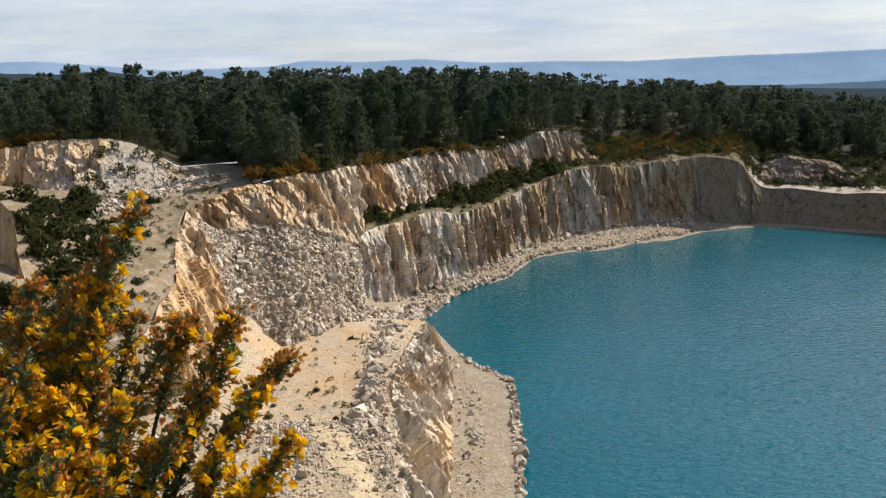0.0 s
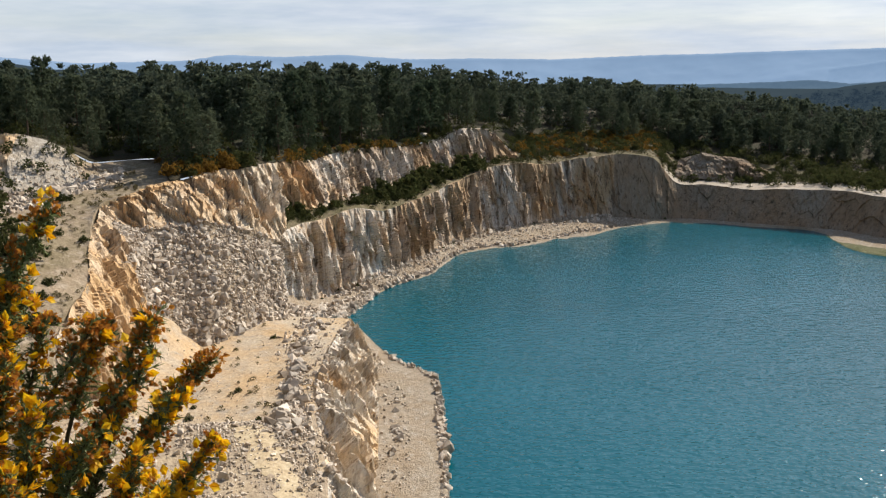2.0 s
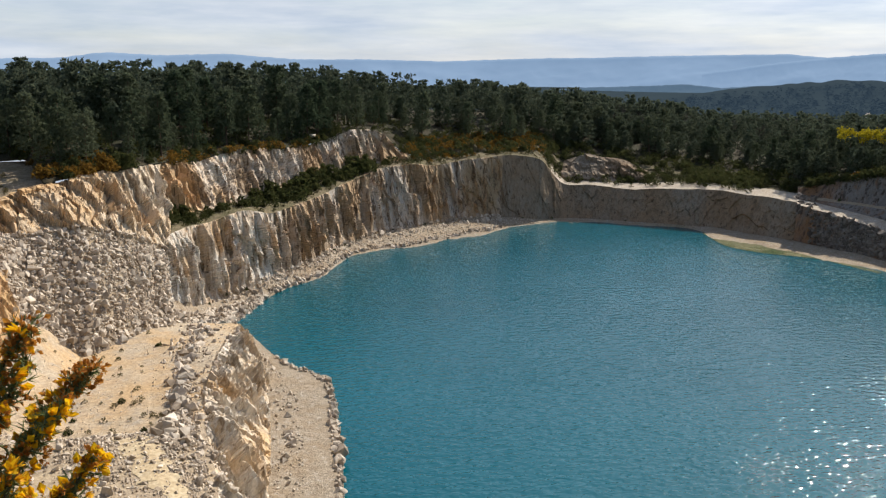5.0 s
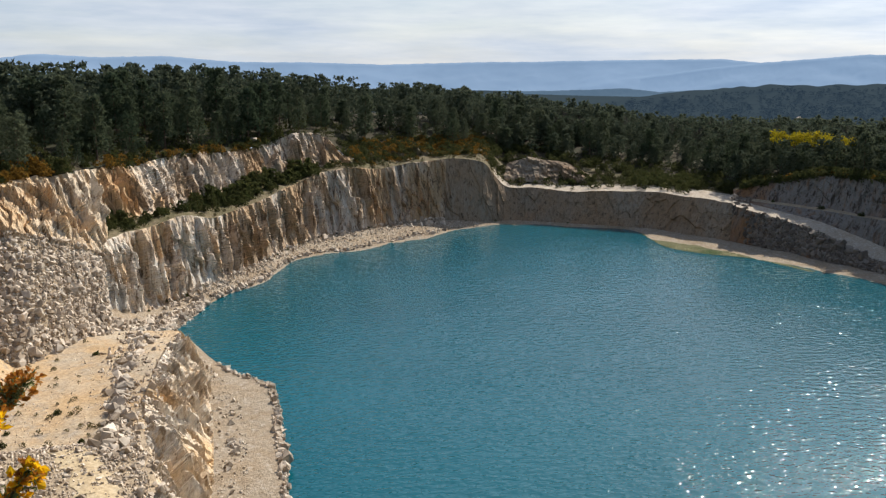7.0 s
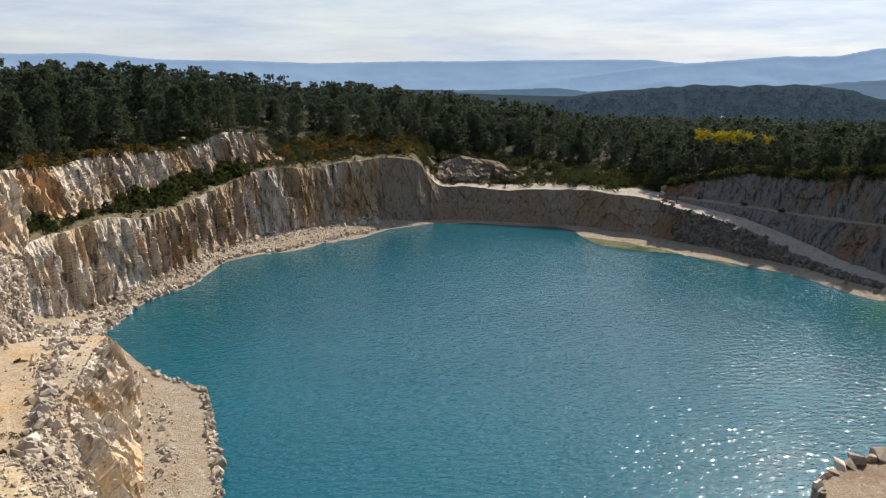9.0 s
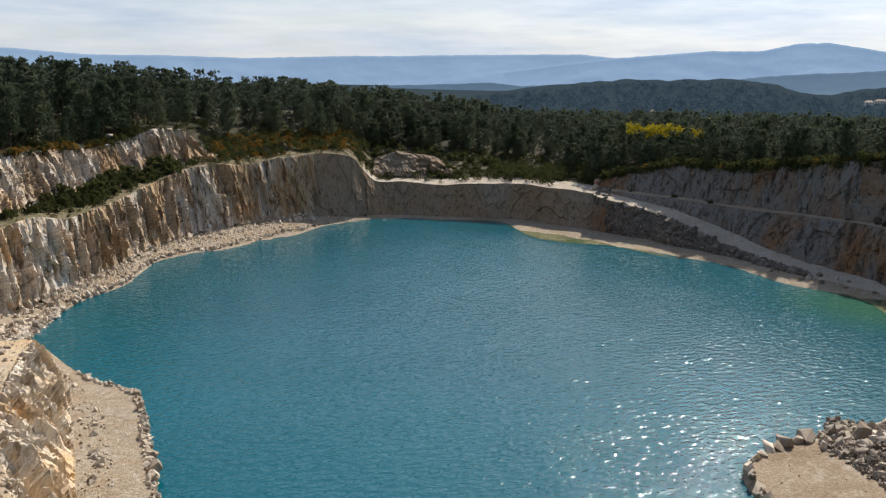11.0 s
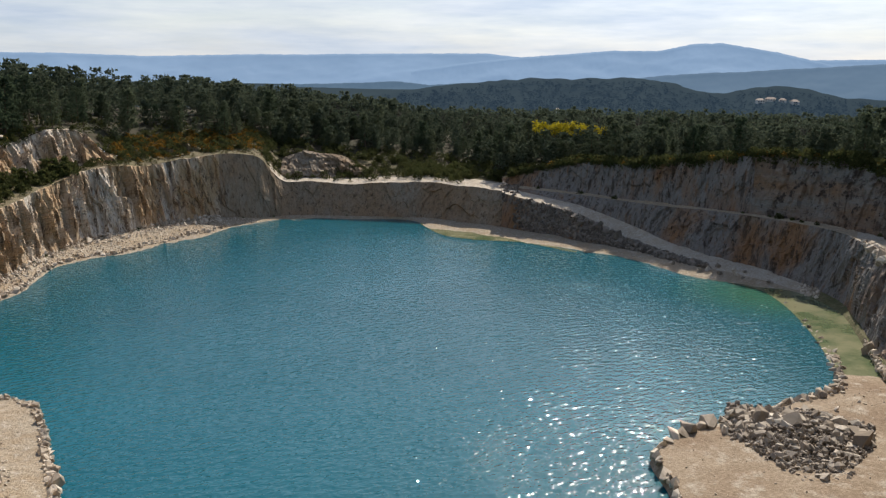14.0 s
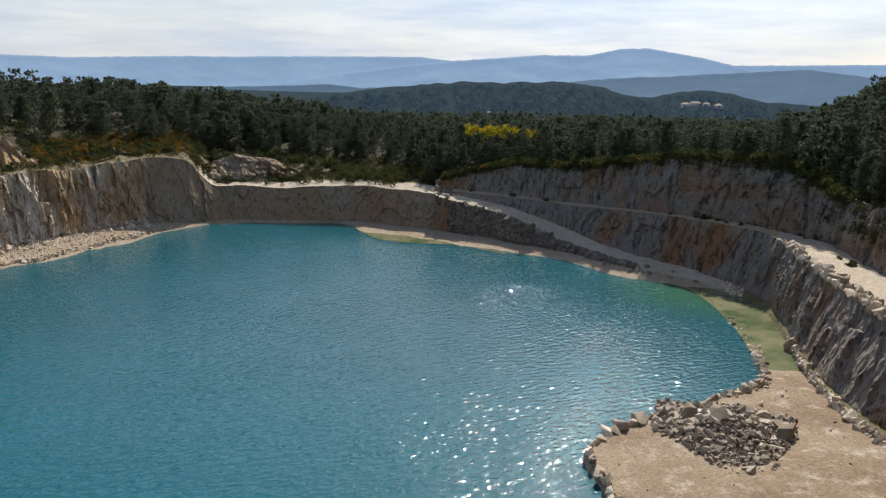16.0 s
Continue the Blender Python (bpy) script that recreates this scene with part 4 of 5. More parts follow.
scrub_mass("scrub", some(main, 96, 141, 0.74, 1.0, 420) + some(main, 90, 99, 0.74, 0.95, 60) + rim_places(19, 37, 0, 14, 220), 0.5, 1.3, rng, M_BUSH, "dark scrub on the low rise behind the far bench")
scrub_mass("scrub", some(right, 132, 138, 0, 0.8, 200) + rim_places(36, 70, 0, 9, 420), 0.6, 1.4, rng, M_BUSH, "dark scrub along the upper rim of the shaded wall")
scrub_mass("scrub", some(right, 108, 137, 0.72, 1.0, 90) + some(main, 138, 142, 0.0, 0.5, 60) + some(main, 87, 99, 0.0, 0.44, 60), 0.35, 0.9, rng, M_BUSH, "scrub rooted in the cracks of the rock")
scrub_mass("dry_grass", some(yard, 4, 46, 0.1, 0.98, 420) + some(plat, 2, 50, 0.0, 0.5, 70) + some(main, 87, 98, 0.0, 0.7, 300), 0.12, 0.34, rng, M_DRY, "tufts of dry grass and low scrub on the quarry ground")
scrub_mass("scrub", some(main, 92, 142, 0.44, 0.74, 230) + rim_places(9.5, 20, 0, 16, 160), 0.4, 1.1, rng, M_BUSH, "low green scrub on the brow of the far wall")
scrub_mass("bracken", some(main, 92, 142, 0.44, 0.68, 130), 0.35, 0.8, rng, M_BROOM, "rusty bracken on the brow of the far wall")
scrub_mass("scrub", some(yard, 40, 77, 0.3, 0.62, 34), 0.4, 1.0, rng, M_BUSH, "scrub on the white waste slope")
scrub_mass("scrub", rim_places(-34, 19, 3, 30, 500), 0.5, 1.2, rng, M_BUSH, "dark undergrowth below the pines")
scrub_mass("bracken", rim_places(10, 19, 0, 12, 120) + rim_places(-14, -8, 0, 6, 26) + rim_places(-6, 4, -1, 3, 50) + rim_places(36, 60, 0, 3, 70), 0.4, 1.0, rng, M_BROOM, "rusty bracken and gorse along the rim")


def rim_scatter(proto, a0, a1, e0, e1, count, lo, hi):
    for _ in range(count):
        a = rng.uniform(a0, a1)
        d = rim_at(a)[0] + rng.uniform(e0, e1)
        k = rng.uniform(lo, hi)
        ob = copy_thing(proto, pose(*polar(a, d, land(a, d) - 0.1), 0, 0, rng.uniform(0, 360)))
        ob.scale = (k, k * rng.uniform(0.8, 1.2), k * rng.uniform(0.8, 1.1))


rim_scatter(rusty, -13.5, -9, 0.5, 6, 13, 0.7, 1.5)
rim_scatter(rusty, 9.7, 18.5, 0, 12, 30, 0.6, 1.35)
rim_scatter(rusty, -29, -22, 1, 6, 10, 0.5, 1.0)
rim_scatter(scrub[0], -17, -6, 0, 8, 24, 0.6, 1.4)
rim_scatter(scrub[1], -6, 8, 0, 4, 26, 0.5, 1.3)
rim_scatter(scrub[1], 9.7, 19, 2, 12, 16, 0.6, 1.4)


def make_mimosa(seed):
    r = np.random.default_rng(seed)
    top = new("mimosa_tree")
    part("trunk", tube([(0, 0, -0.4), (0.2, 0, 2), (0.1, 0.2, 4.5)], (0.16, 0.12, 0.06), 6), M_BARK, top)
    lumps = r.normal(0, 1, (9, 3)) * (1.7, 1.7, 0.8) + (0, 0, 4.8)
    c = (lumps[r.integers(0, 9, 260)] + r.normal(0, 0.5, (260, 3)))
    part("crown", tufts(c, r.uniform(0.25, 0.5, 260), 6, r), M_MIMOSA, top)
    return tagged(top, "mimosa tree in full yellow bloom above the quarry", "tree", "mimosas in bloom")


mimosa = make_mimosa(7)
a0, d0 = 37.6, 264
mimosa.matrix_basis = pose(*polar(a0, d0, 23.4))
for a, d, k in ((38.6, 263, 1.05), (39.7, 262, 1.1), (40.7, 264, 0.95), (41.4, 263, 0.9)):
    ob = copy_thing(mimosa, pose(*polar(a, d, 23.4), 0, 0, a * 97))
    ob.scale = (k, k, k * 0.9)

# ---- loose rock ----
def rock_mesh(seed, flat=0.75):
    r = np.random.default_rng(seed)
    bm = bmesh.new()
    for q in r.normal(size=(15, 3)):
        q = q / np.abs(q).max() * r.uniform(0.8, 1.0)
        bm.verts.new(0.5 * q * (1.0, r.uniform(0.75, 1), flat))
    bmesh.ops.convex_hull(bm, input=bm.verts)
    for v in [v for v in bm.verts if not v.link_faces]:
        bm.verts.remove(v)
    me = bpy.data.meshes.new("boulder")
    bm.to_mesh(me)
    bm.free()
    me.materials.append(M_STONE)
    return me


ROCKS = [rock_mesh(700 + k, 0.55 + 0.05 * (k % 8)) for k in range(14)]
ROCK_DATA = []
for me in ROCKS:
    v = np.array([q.co[:] for q in me.vertices])
    ROCK_DATA.append((v, np.array([tri for p in me.polygons for tri in [tuple(p.vertices)]])))


def boulder(p, size, rng, label, group, stretch=1.0, tip=40):
    ob = new("boulder", ROCKS[rng.integers(len(ROCKS))])
    ob.matrix_basis = pose(p[0], p[1], p[2] + 0.12 * size, rng.normal(0, tip), rng.normal(0, tip), rng.uniform(0, 360)) @ Matrix.Diagonal(
        (size * rng.uniform(0.8, 1.3), size * rng.uniform(0.7, 1.1), size * rng.uniform(0.75, 1.1) * stretch, 1))
    return tagged(ob, label, "boulder", group)


def rubble(name, places, sizes, rng, label, mat=None):
    v, f, o = [], [], 0
    for p, s in zip(places, sizes):
        kv, kf = ROCK_DATA[rng.integers(len(ROCK_DATA))]
        m = np.array(Euler(rng.uniform(0, 6.3, 3)).to_matrix()) * s
        v.append(kv * rng.uniform(0.6, 1.2, 3) @ m.T + p + (0, 0, 0.1 * s))
        f.append(kf + o)
        o += len(kv)
    ob = mesh_object(name, np.concatenate(v), np.concatenate(f).tolist(), mat or M_STONES)
    return tagged(ob, label, "rubble", "", "stuff")


def spots_on(g, r0, r1, u0, u1, count, rng, bias=1.0):
    nu = g.shape[1]
    rr = r0 + (r1 - r0) * rng.random(count) ** bias
    return [g[int(a), int(b * (nu - 1))] for a, b in zip(rr, rng.uniform(u0, u1, count))]


rr = np.random.default_rng(9)
for p in spots_on(left, 1, 34, 0.1, 1.0, 70, rr, 1.7):
    boulder(p, rr.uniform(0.9, 2.1), rr, "angular pale grey boulder lying in the rock slide", "boulders of the rock slide")
rubble("rubble", spots_on(left, 0, 41, 0.06, 1.0, 12000, rr), rr.gamma(1.3, 0.23, 12000) + 0.12, rr, "broken pale stones of the rock slide")
rubble("rubble", spots_on(main, 0, 9, 0.0, 0.17, 1300, rr), rr.gamma(3, 0.2, 1300) + 0.2, rr, "grey stones spilled at the end of the rock slide")
rubble("rubble", spots_on(plat, 58, 76, 0.0, 0.85, 700, rr), rr.gamma(1.4, 0.2, 700) + 0.06, rr, "loose stones on the brow above the shelf")
# stone row along the platform
for k in range(64):
    t = rr.random()
    p = plat[int(np.clip(51 + rr.normal(0, 1.8) + 5 * (1 - t), 30, 63)), int((0.04 + 0.62 * t) * 419)]
    boulder(p, rr.uniform(0.9, 2.2), rr, "pale angular boulder in a row along the platform", "boulder row on the platform", 0.9)
q = [plat[int(np.clip(53 + rr.normal(0, 3.0), 30, 63)), int(rr.uniform(0.02, 0.7) * 419)] for _ in range(900)]
rubble("rubble", q, rr.gamma(2, 0.22, 900) + 0.08, rr, "small stones strewn along the boulder row")
heap_spots = [p for p in spots_on(plat, 2, 62, 0.53, 1.0, 10000, rr) if np.abs(slip[..., :2] - p[:2]).sum(-1).min() > 0.2]
rubble("rubble", heap_spots, rr.gamma(1.2, 0.13, len(heap_spots)) + 0.06, rr, "coarse gravel heaped on the near mound")
rubble("rubble", spots_on(plat, 2, 62, 0.1, 0.55, 900, rr), rr.gamma(2, 0.06, 900) + 0.04, rr, "scattered small stones on the sandy platform")
rubble("rubble", spots_on(plat, 125, 136, 0.1, 0.95, 500, rr), rr.gamma(2, 0.1, 500) + 0.05, rr, "stones scattered on the rock shelf")
for p in spots_on(plat, 126, 132, 0.35, 0.7, 14, rr):
    boulder(p, rr.uniform(0.6, 1.5), rr, "pale boulder fallen onto the rock shelf", "boulders on the shelf")
rubble("rubble", spots_on(plat, 146, 150, 0.12, 0.95, 420, rr), rr.gamma(2, 0.2, 420) + 0.2, rr, "pale blocks edging the rock shelf")
rubble("rubble", spots_on(main, 11, 17, 0.12, 0.6, 1300, rr), rr.gamma(2, 0.22, 1300) + 0.12, rr, "fallen stones along the foot of the wall")
rubble("rubble", spots_on(main, 4, 13, 0.14, 0.66, 3200, rr), rr.gamma(1.5, 0.12, 3200) + 0.08, rr, "loose stones strewn along the beach")
rubble("rubble", spots_on(main, 4, 6, 0.14, 0.6, 420, rr), rr.gamma(2, 0.25, 420) + 0.2, rr, "rough stones along the water line")
for p in spots_on(main, 3, 5, 0.13, 0.3, 24, rr):
    boulder(p, rr.uniform(0.8, 2.0), rr, "pale block at the water's edge", "blocks along the water")
rubble("rubble", spots_on(yard, 34, 53, 0.14, 0.6, 1900, rr), rr.gamma(2, 0.25, 1500) + 0.15, rr, "heap of white broken stone in the yard")
for p in spots_on(yard, 36, 50, 0.2, 0.58, 16, rr):
    boulder(p, rr.uniform(0.9, 2.0), rr, "white broken boulder in the old yard", "boulders in the yard")
rubble("rubble", spots_on(right, 9, 32, 0.02, 0.30, 3600, rr), rr.gamma(2, 0.28, 3600) + 0.15, rr, "dark broken rock below the haul road", M_SHADESTONES)
for p in spots_on(right, 31, 33, 0.0, 0.36, 14, rr):
    boulder(p, rr.uniform(0.7, 1.8), rr, "rough block on the verge of the haul road", "blocks along the haul road")
for p in spots_on(right, 83, 86, 0.58, 0.98, 30, rr):
    boulder(p, rr.uniform(0.6, 1.9), rr, "grey block on the edge of the bench track", "blocks along the bench track")
for p in spots_on(right, 6, 9, 0.2, 0.42, 8, rr):
    boulder(p, rr.uniform(0.8, 2.4), rr, "rough block on the strand", "blocks on the strand")
# spit: heap of large blocks, stone row beside the channel, edging
FRONT = ((50.4, 104), (53.6, 98), (56.4, 92), (58.8, 96), (59.8, 106))


def heap_front(a):
    return float(np.interp(a, [p[0] for p in FRONT], [p[1] for p in FRONT]))


for k in range(74):
    a = rr.uniform(51.2, 59.4)
    d = 110 + rr.normal(0, 2.6) - 0.4 * abs(a - 56)
    lift = 1.7 * math.exp(-((d - 109) / 3.5) ** 2) * math.exp(-((a - 55.8) / 3) ** 2) * rr.random()
    boulder(polar(a, d, 1.2 + lift), rr.uniform(1.3, 2.9), rr, "large angular quarry block in a heap", "block heap on the spit", 1.1, 25)
for a, d, size, tall in ((48.5, 103.5, 2.4, 0.8), (49.9, 106, 2.8, 0.75), (50.9, 104.5, 1.8, 1.0), (59.1, 106.5, 3.3, 1.25), (55.2, 107, 2.9, 1.3), (57.6, 108, 3.2, 1.0)):
    boulder(polar(a, d, 1.3), size, rr, "large angular quarry block in a heap", "block heap on the spit", tall, 8)
places = []
while len(places) < 3600:
    a, d = rr.uniform(50.8, 59.8), rr.uniform(90, 114)
    if d > heap_front(a) + rr.exponential(0.8):
        places.append(polar(a, d, 1.1 + 1.9 * math.exp(-((d - 107) / 8) ** 2) * math.exp(-((a - 56) / 3.2) ** 2) * rr.uniform(0.4, 1)))
# darker tints than other rubble paint in the heap's shadow side
M_HEAP = random_mat("backlit_heap_rubble", (0.15, 0.12, 0.095), (0.54, 0.47, 0.39), 0.92, True)
rubble("rubble", np.array(places), rr.gamma(2.2, 0.16, 3600) + 0.16, rr, "backlit grey rubble between and before the blocks of the heap", M_HEAP)
for k in range(30):
    t = rr.random()
    p = bank[6, int((0.08 + 0.36 * t) * 299)]
    boulder(p + (rr.normal(0, 0.4), rr.normal(0, 0.4), 0), rr.uniform(0.5, 1.1) + 1.1 * t * rr.random(), rr, "block in a row between lake and channel", "stone row beside the channel", 0.8, 20)
for k in range(16):
    p = bank[5, int(rr.uniform(0.42, 1.0) * 299)]
    boulder(p, rr.uniform(0.8, 2.2), rr, "dark block on the rim of the spit", "blocks edging the spit", 0.8, 20)
rubble("rubble", spots_on(bank, 8, 34, 0.4, 1.0, 350, rr), rr.gamma(1.5, 0.07, 350) + 0.05, rr, "stones strewn over the spit")
rubble("rubble", spots_on(right, 2, 14, 0.62, 1.0, 1400, rr), rr.gamma(2, 0.25, 1400) + 0.12, rr, "fallen stones at the foot of the near wall")

rubble("rubble", spots_on(right, 3, 41, 0.445, 0.485, 240, rr), rr.gamma(2, 0.2, 240) + 0.12, rr, "stones at the foot of the haul road")
rubble("rubble", spots_on(right, 26, 96, 0.0, 0.022, 160, rr), rr.gamma(2, 0.3, 160) + 0.2, rr, "stones where the haul road leaves the bench", M_SHADESTONES)
rubble("rubble", spots_on(right, 83, 87, 0.58, 0.98, 300, rr), rr.gamma(3, 0.3, 300) + 0.2, rr, "rough stones along the edge of the bench track")
rubble("rubble", [bank[6, int(u * 299)] + (rr.normal(0, 0.5), rr.normal(0, 0.5), 0) for u in rr.uniform(0.1, 0.46, 160)], rr.gamma(3, 0.2, 160) + 0.2, rr, "small stones in the row beside the channel")
rubble("rubble", spots_on(bank, 4, 6, 0.42, 1.0, 120, rr), rr.gamma(3, 0.3, 120) + 0.2, rr, "stones edging the spit")
rubble("rubble", spots_on(yard, 52, 66, 0.3, 0.56, 260, rr), rr.gamma(2, 0.16, 260) + 0.08, rr, "white scree below the back of the yard")
for a, d, size, tall in ((2.9, 226, 1.6, 2.0), (3.7, 227, 3.0, 0.6)):
    boulder(polar(a, d, land(a, d) + 0.5), size, rr, "pale block standing on the rim among pines", "pale blocks on the rim", tall, 6)

# green shallows behind the stone row and along the far strand
shal_a = [polar(*p) for p in ((50.6, 189, 0.03), (52.5, 184, 0.03), (54.3, 170, 0.03), (56.0, 152, 0.03), (57.1, 139, 0.03), (58.2, 133, 0.03))]
shal_b = [polar(*p) for p in ((52.0, 190, 0.03), (54.5, 188, 0.03), (57.0, 177, 0.03), (58.8, 152, 0.03), (60.2, 136, 0.03), (61.0, 130, 0.03))]
sh = np.array([resample(shal_a, 60) * (1 - f) + resample(shal_b, 60) * f for f in np.linspace(0, 1, 8)])
strip("shallows", sh, 0, 7, M_SHALLOW, "clear green shallows over pale quarry floor", "water", True)
far_a = [polar(*p) for p in ((29.6, 246, 0.03), (31.2, 229, 0.03), (33.5, 223, 0.03), (36.6, 221, 0.03), (40.2, 211, 0.03))]
far_b = [polar(*p) for p in ((30, 250, 0.03), (31.8, 240, 0.03), (34, 231, 0.03), (36.8, 224, 0.03), (40.4, 212, 0.03))]
sh = np.array([resample(far_a, 60) * (1 - f) + resample(far_b, 60) * f for f in np.linspace(0, 1, 5)])
strip("shallows", sh, 0, 4, M_SHALLOW, "green shallows along the far strand", "water", True)


# ---- far houses ----
M_PLASTER = random_mat("white_plaster", (0.72, 0.70, 0.66), (0.80, 0.78, 0.74), 0.9)
M_TILE = random_mat("clay_roof", (0.42, 0.33, 0.28), (0.50, 0.42, 0.36), 0.9)
M_DARK = random_mat("dark_window", (0.03, 0.035, 0.04), (0.05, 0.055, 0.06), 0.3)


def box_bm(x0, y0, z0, x1, y1, z1):
    bm = bmesh.new()
    bmesh.ops.create_cube(bm, size=1)
    for v in bm.verts:
        v.co = ((x0 + x1) / 2 + v.co.x * (x1 - x0), (y0 + y1) / 2 + v.co.y * (y1 - y0), (z0 + z1) / 2 + v.co.z * (z1 - z0))
    return bm


def make_house(a, s, d, w, turn):
    top = new("house")
    part("wall", box_bm(-w / 2, -4, -3, w / 2, 4, 5.4), M_PLASTER, top)
    v = [(-w / 2 - 0.4, -4.5, 5.3), (w / 2 + 0.4, -4.5, 5.3), (w / 2 + 0.4, 4.5, 5.3), (-w / 2 - 0.4, 4.5, 5.3), (-w / 2 + 2, 0, 7.6), (w / 2 - 2, 0, 7.6)]
    part("roof", (v, [(0, 1, 5, 4), (2, 3, 4, 5), (1, 2, 5), (3, 0, 4), (3, 2, 1, 0)]), M_TILE, top)
    for k in range(int(w // 3)):
        for z in (0.9, 3.5):
            part("window", box_bm(-w / 2 + 1 + 3 * k, -4.05, z, -w / 2 + 2.1 + 3 * k, -3.95, z + 1.3), M_DARK, top)
    top.matrix_basis = pose(*polar(a, d, EYE[2] - s * d - 2.0), 0, 0, turn)
    return tagged(top, "white two-storey house with a pale clay roof among trees", "house", "houses in the valley")


for a, s, d, w, turn in ((51.3, 0.0345, 1150, 9, -30), (51.9, 0.033, 1160, 12, -60), (52.6, 0.034, 1150, 8, -45), (53.3, 0.035, 1150, 8, -20), (38.7, 0.050, 1010, 6, -40)):
    make_house(a, s, d, w, turn)


# ---- the gorse bush beside the camera ----
M_STEM = random_mat("gorse_stem", (0.07, 0.06, 0.03), (0.12, 0.10, 0.05), 0.8, False, 0.3, 60)
M_SPINE = random_mat("gorse_spines", (0.14, 0.20, 0.07), (0.36, 0.41, 0.16), 0.55, True, 0.3, 40, 0.45)
M_PETAL = random_mat("gorse_petals", (0.92, 0.46, 0.008), (0.98, 0.68, 0.02), 0.6, True, 0.25, 60, 0.5)
M_BUD = random_mat("gorse_buds", (0.40, 0.15, 0.03), (0.70, 0.32, 0.05), 0.75, True, 0.2, 60, 0.45)


def spikes(root, way, length, radius):
    """Thin three-sided spines."""
    n = len(root)
    way = way / (np.linalg.norm(way, axis=1, keepdims=True) + 1e-9)
    a = np.cross(way, (0.3, 0.5, 0.81))
    a /= np.linalg.norm(a, axis=1, keepdims=True) + 1e-9
    b = np.cross(way, a)
    v = [root + radius[:, None] * (math.cos(q) * a + math.sin(q) * b) for q in (0, 2.094, 4.189)] + [root + way * length[:, None]]
    v = np.stack(v, 1).reshape(-1, 3)
    k = np.arange(n)[:, None] * 4
    return v, np.concatenate([k + (0, 1, 3), k + (1, 2, 3), k + (2, 0, 3)])


def petals(root, way, size, rng):
    """Pea-like blossoms: a keel, two wings and an upright banner each."""
    n = len(root)
    way = way / (np.linalg.norm(way, axis=1, keepdims=True) + 1e-9)
    a = np.cross(way, rng.normal(size=(n, 3)))
    a /= np.linalg.norm(a, axis=1, keepdims=True) + 1e-9
    b = np.cross(way, a)
    s = size[:, None]
    v, f, k = [], [], 0
    shapes = (((0, 0, 0), (0.30, 0.12, 0.45), (0.05, 0.30, 1.0), (-0.25, 0.10, 0.5)), ((0, 0, 0), (-0.34, -0.10, 0.40), (-0.10, -0.12, 1.0), (0.10, -0.25, 0.5)),
              ((0, 0, 0), (0.45, 0.30, 0.55), (0.0, 0.75, 0.95), (-0.45, 0.30, 0.55)), ((0, 0, 0), (0.22, -0.22, 0.5), (0.0, -0.10, 1.05), (-0.2, -0.2, 0.5)))
    for sh in shapes:
        for x, y, z in sh:
            v.append(root + s * (x * a + y * b + z * way))
    m = len(v)
    v = np.stack(v, 1).reshape(-1, 3)
    base = np.arange(n)[:, None] * m
    return v, np.concatenate([base + (4 * j, 4 * j + 1, 4 * j + 2, 4 * j + 3) for j in range(len(shapes))])


bush = tagged(new("gorse"), "flowering gorse bush with yellow blossom and green spines", "shrub")
bush.location = polar(-23, 1.5, 43.3)
ORIGIN = np.array(bush.location)


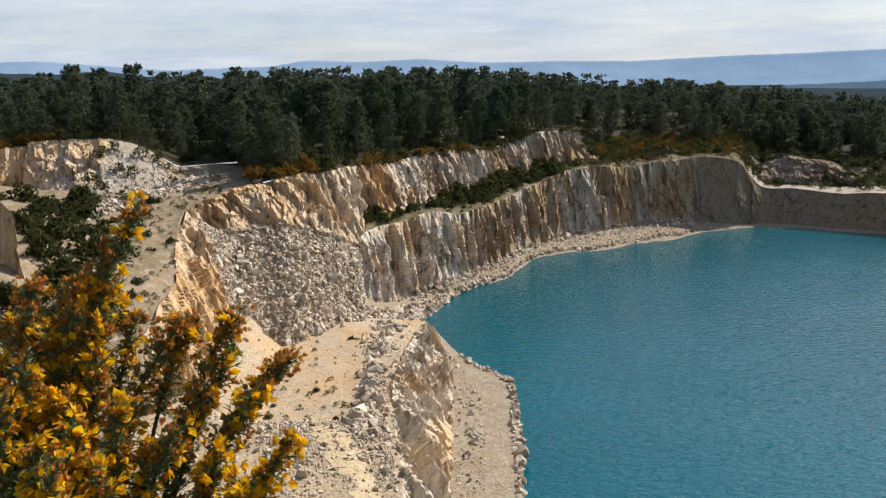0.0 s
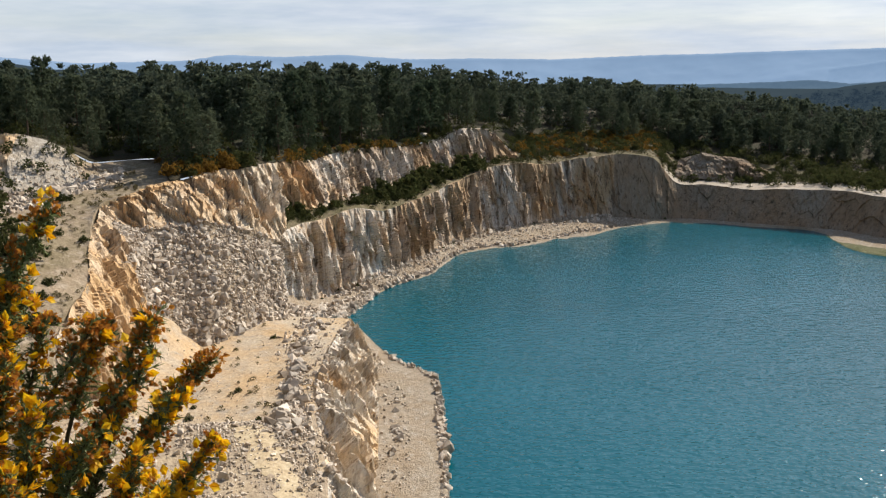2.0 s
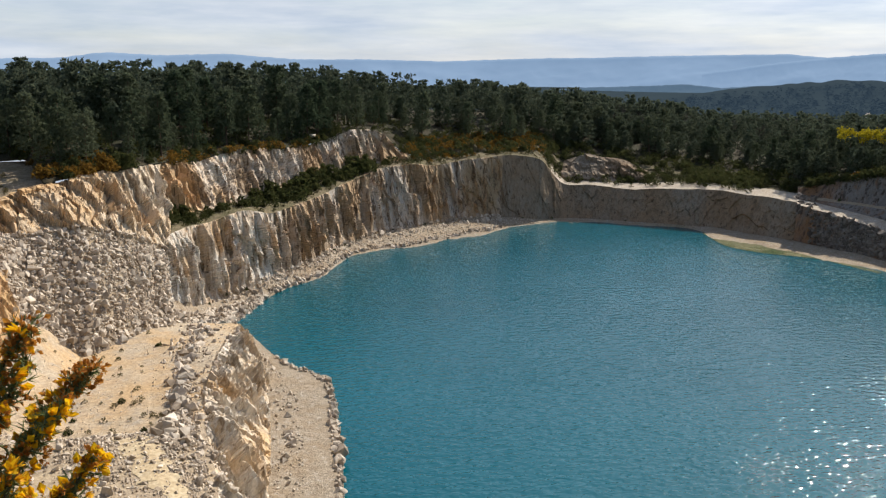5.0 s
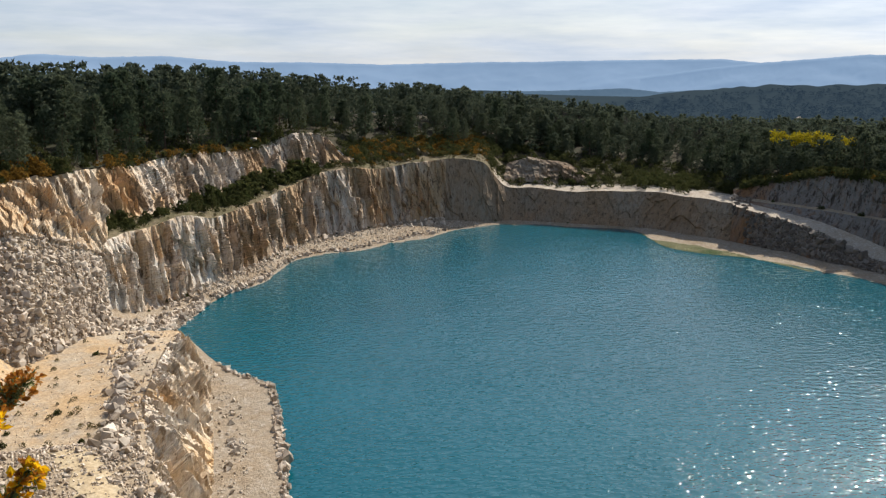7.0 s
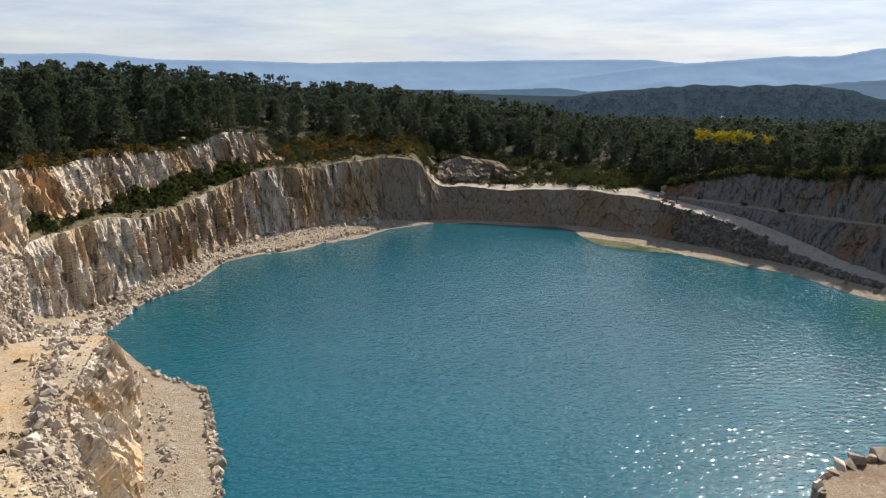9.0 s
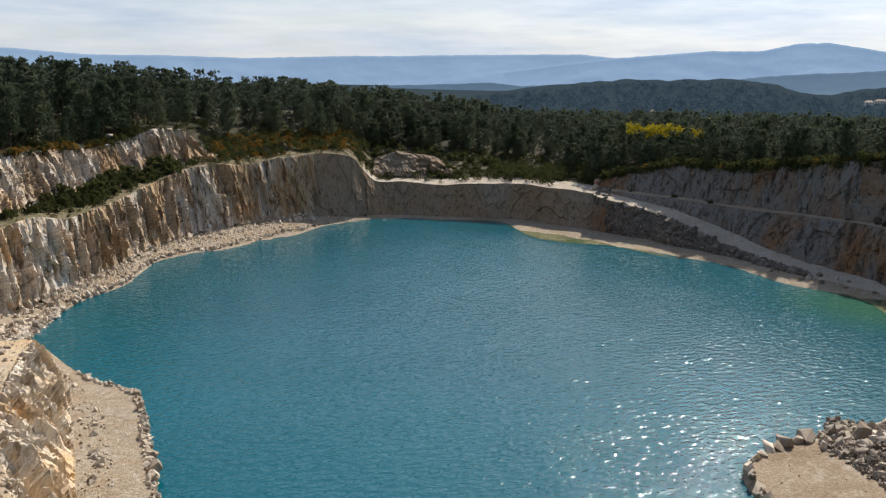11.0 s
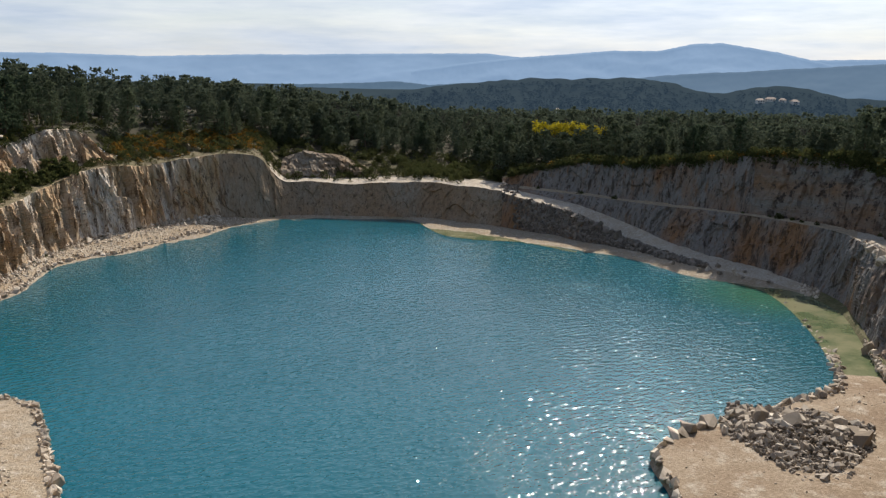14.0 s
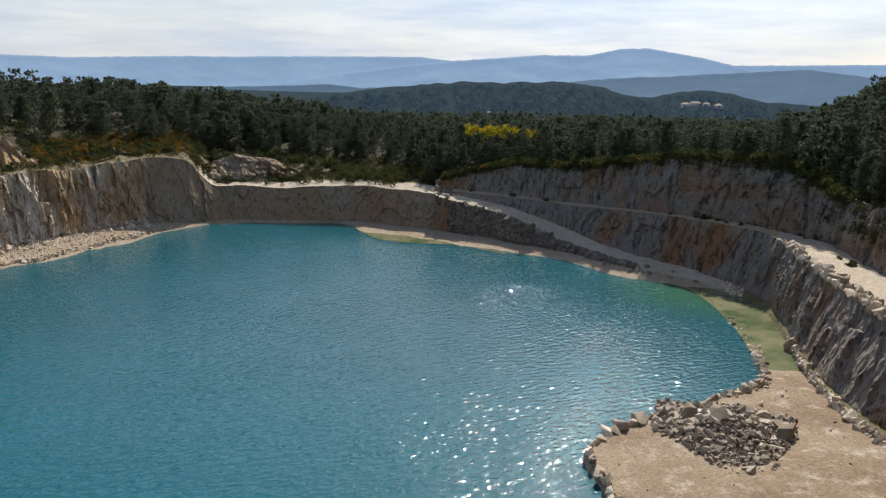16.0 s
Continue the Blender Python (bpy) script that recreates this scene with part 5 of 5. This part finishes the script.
def branch(a, s, d, bloom, seed, a_root, start=0.3, low=0.20):
    """One branch from below the view up to its tip at bearing a and drop s, d metres away."""
    r = np.random.default_rng(seed)
    tip = np.array(polar(a, d, EYE[2] - s * d)) - ORIGIN
    root = np.array(polar(a_root, 1.5, 43.32)) - ORIGIN
    mid = np.array(polar(a_root + 0.3 * (a - a_root), d, EYE[2] - (s + low) * d)) - ORIGIN + r.normal(0, 0.015, 3)
    t = np.linspace(0, 1, 14)[:, None]
    p = (1 - t) ** 2 * root + 2 * t * (1 - t) * mid + t**2 * tip + np.cumsum(r.normal(0, 0.0022, (14, 3)), 0)
    stem = part("branch", tube(p, np.linspace(0.0075, 0.0022, 14), 6), M_STEM, bush)
    length = np.linalg.norm(np.diff(p, axis=0), axis=1).sum()
    n = int(length * 240 * (1 - start))
    u = np.sort(r.uniform(start, 1.0, n)) * 12.99
    k = u.astype(int)
    at = p[k] + (u - k)[:, None] * (p[k + 1] - p[k])
    axis = p[k + 1] - p[k]
    axis /= np.linalg.norm(axis, axis=1, keepdims=True)
    out = r.normal(size=(n, 3)) * 0.8 + axis * 0.75 + (0, 0, 0.2)
    out /= np.linalg.norm(out, axis=1, keepdims=True)
    ln = r.uniform(0.018, 0.06, n) * (1.25 - 0.75 * u / 13)
    end = at + out * ln[:, None]
    sv, sf = spikes(at, out, ln * 1.05, np.full(n, 0.0022))
    # spines set along each shoot
    per = 9
    w = r.random((n, per, 1))
    base = (at[:, None] * (1 - w) + end[:, None] * w).reshape(-1, 3)
    ways = (out[:, None] * 0.9 + r.normal(size=(n, per, 3)) * 0.75).reshape(-1, 3)
    s2 = spikes(base, ways, r.uniform(0.009, 0.021, n * per), np.full(n * per, 0.0015))
    part("foliage", join([(sv, sf), s2]), M_SPINE, stem, "dense green gorse spines")["kind"] = "stuff"
    pick = (u / 13 > 0.45) & (r.random(n) < bloom * 0.40 * (u / 13) ** 1.5)
    c = end[pick]
    if len(c):
        rep = 3
        cc = np.repeat(c, rep, 0) + r.normal(0, 0.005, (len(c) * rep, 3))
        ww = np.repeat(out[pick], rep, 0) + r.normal(0, 0.6, (len(c) * rep, 3))
        part("blossom", petals(cc, ww, r.uniform(0.012, 0.019, len(cc)), r), M_PETAL, stem, "yellow gorse blossom")["kind"] = "stuff"
    pick = (u / 13 > 0.6) & (r.random(n) < (0.95 if bloom < 0.4 else 0.4) * (u / 13) ** 5)
    c = np.repeat(end[pick], 4, 0) + r.normal(0, 0.005, (4 * pick.sum(), 3))
    ww = np.repeat(out[pick], 4, 0) + r.normal(0, 0.5, (len(c), 3))
    part("bud", petals(c, ww, r.uniform(0.007, 0.012, len(c)), r), M_BUD, stem, "rust-brown furry gorse buds")["kind"] = "stuff"


TIPS = (
    (-20.6, 0.141, 1.5, 0.45, -31), (-22.2, 0.19, 1.5, 0.3, -31), (-23.6, 0.2, 1.55, 0.3, -30), (-25.3, 0.225, 1.6, 0.5, -29),
    (-26.8, 0.205, 1.45, 0.2, -32), (-28, 0.245, 1.5, 0.5, -33), (-21.8, 0.22, 1.6, 0.6, -29), (-22.6, 0.26, 1.5, 0.7, -30),
    (-23.8, 0.29, 1.45, 0.7, -30), (-25.2, 0.28, 1.55, 0.7, -30), (-26.4, 0.31, 1.5, 0.8, -31), (-27.8, 0.3, 1.4, 0.7, -32),
)
TIPS_MORE = (
    (-29.3, 0.33, 1.35, 0.8, -33), (-24.6, 0.25, 1.5, 0.5, -30), (-27, 0.26, 1.55, 0.6, -31), (-21.8, 0.37, 1.4, 0.6, -26), (-22.9, 0.37, 1.35, 0.8, -26),
    (-25, 0.385, 1.3, 0.9, -28), (-27.1, 0.445, 1.2, 0.9, -29), (-23.5, 0.44, 1.25, 0.8, -26), (-28.5, 0.4, 1.25, 0.9, -30), (-26, 0.35, 1.4, 0.7, -29),
    (-24.3, 0.33, 1.5, 0.6, -28), (-28.5, 0.36, 1.4, 0.6, -31), (-21.0, 0.27, 1.55, 0.5, -28),
)
# the two sprays that stand out from the bush
TIPS_OUT = (
    (-14.1, 0.272, 1.45, 0.35, -25, 0.62), (-11.3, 0.337, 1.45, 0.15, -26.5, 0.76), (-13.3, 0.384, 1.4, 0.4, -27, 0.72), (-17.1, 0.284, 1.5, 0.2, -25, 0.72),
    (-15.0, 0.32, 1.45, 0.4, -25.5, 0.6), (-12.4, 0.35, 1.45, 0.15, -26, 0.74), (-18.2, 0.27, 1.5, 0.15, -31, 0.76), (-17.2, 0.37, 1.4, 0.3, -25.5, 0.6),
    (-19.3, 0.40, 1.35, 0.5, -26.5, 0.5), (-20.6, 0.43, 1.35, 0.5, -27, 0.5), (-12.0, 0.446, 1.3, 0.9, -21, 0.76), (-13.7, 0.465, 1.3, 0.8, -21.5, 0.7),
    (-15.6, 0.448, 1.3, 0.6, -22.5, 0.7), (-14.8, 0.50, 1.25, 0.9, -22, 0.6), (-17.4, 0.49, 1.3, 0.6, -24, 0.6),
)
for k, (a, s, d, bloom, a_root) in enumerate(TIPS + TIPS_MORE):
    branch(a, s, d, bloom, 900 + k, a_root)
for k, (a, s, d, bloom, a_root, start) in enumerate(TIPS_OUT):
    branch(a, s, d, bloom, 960 + k, a_root, start, 0.14)
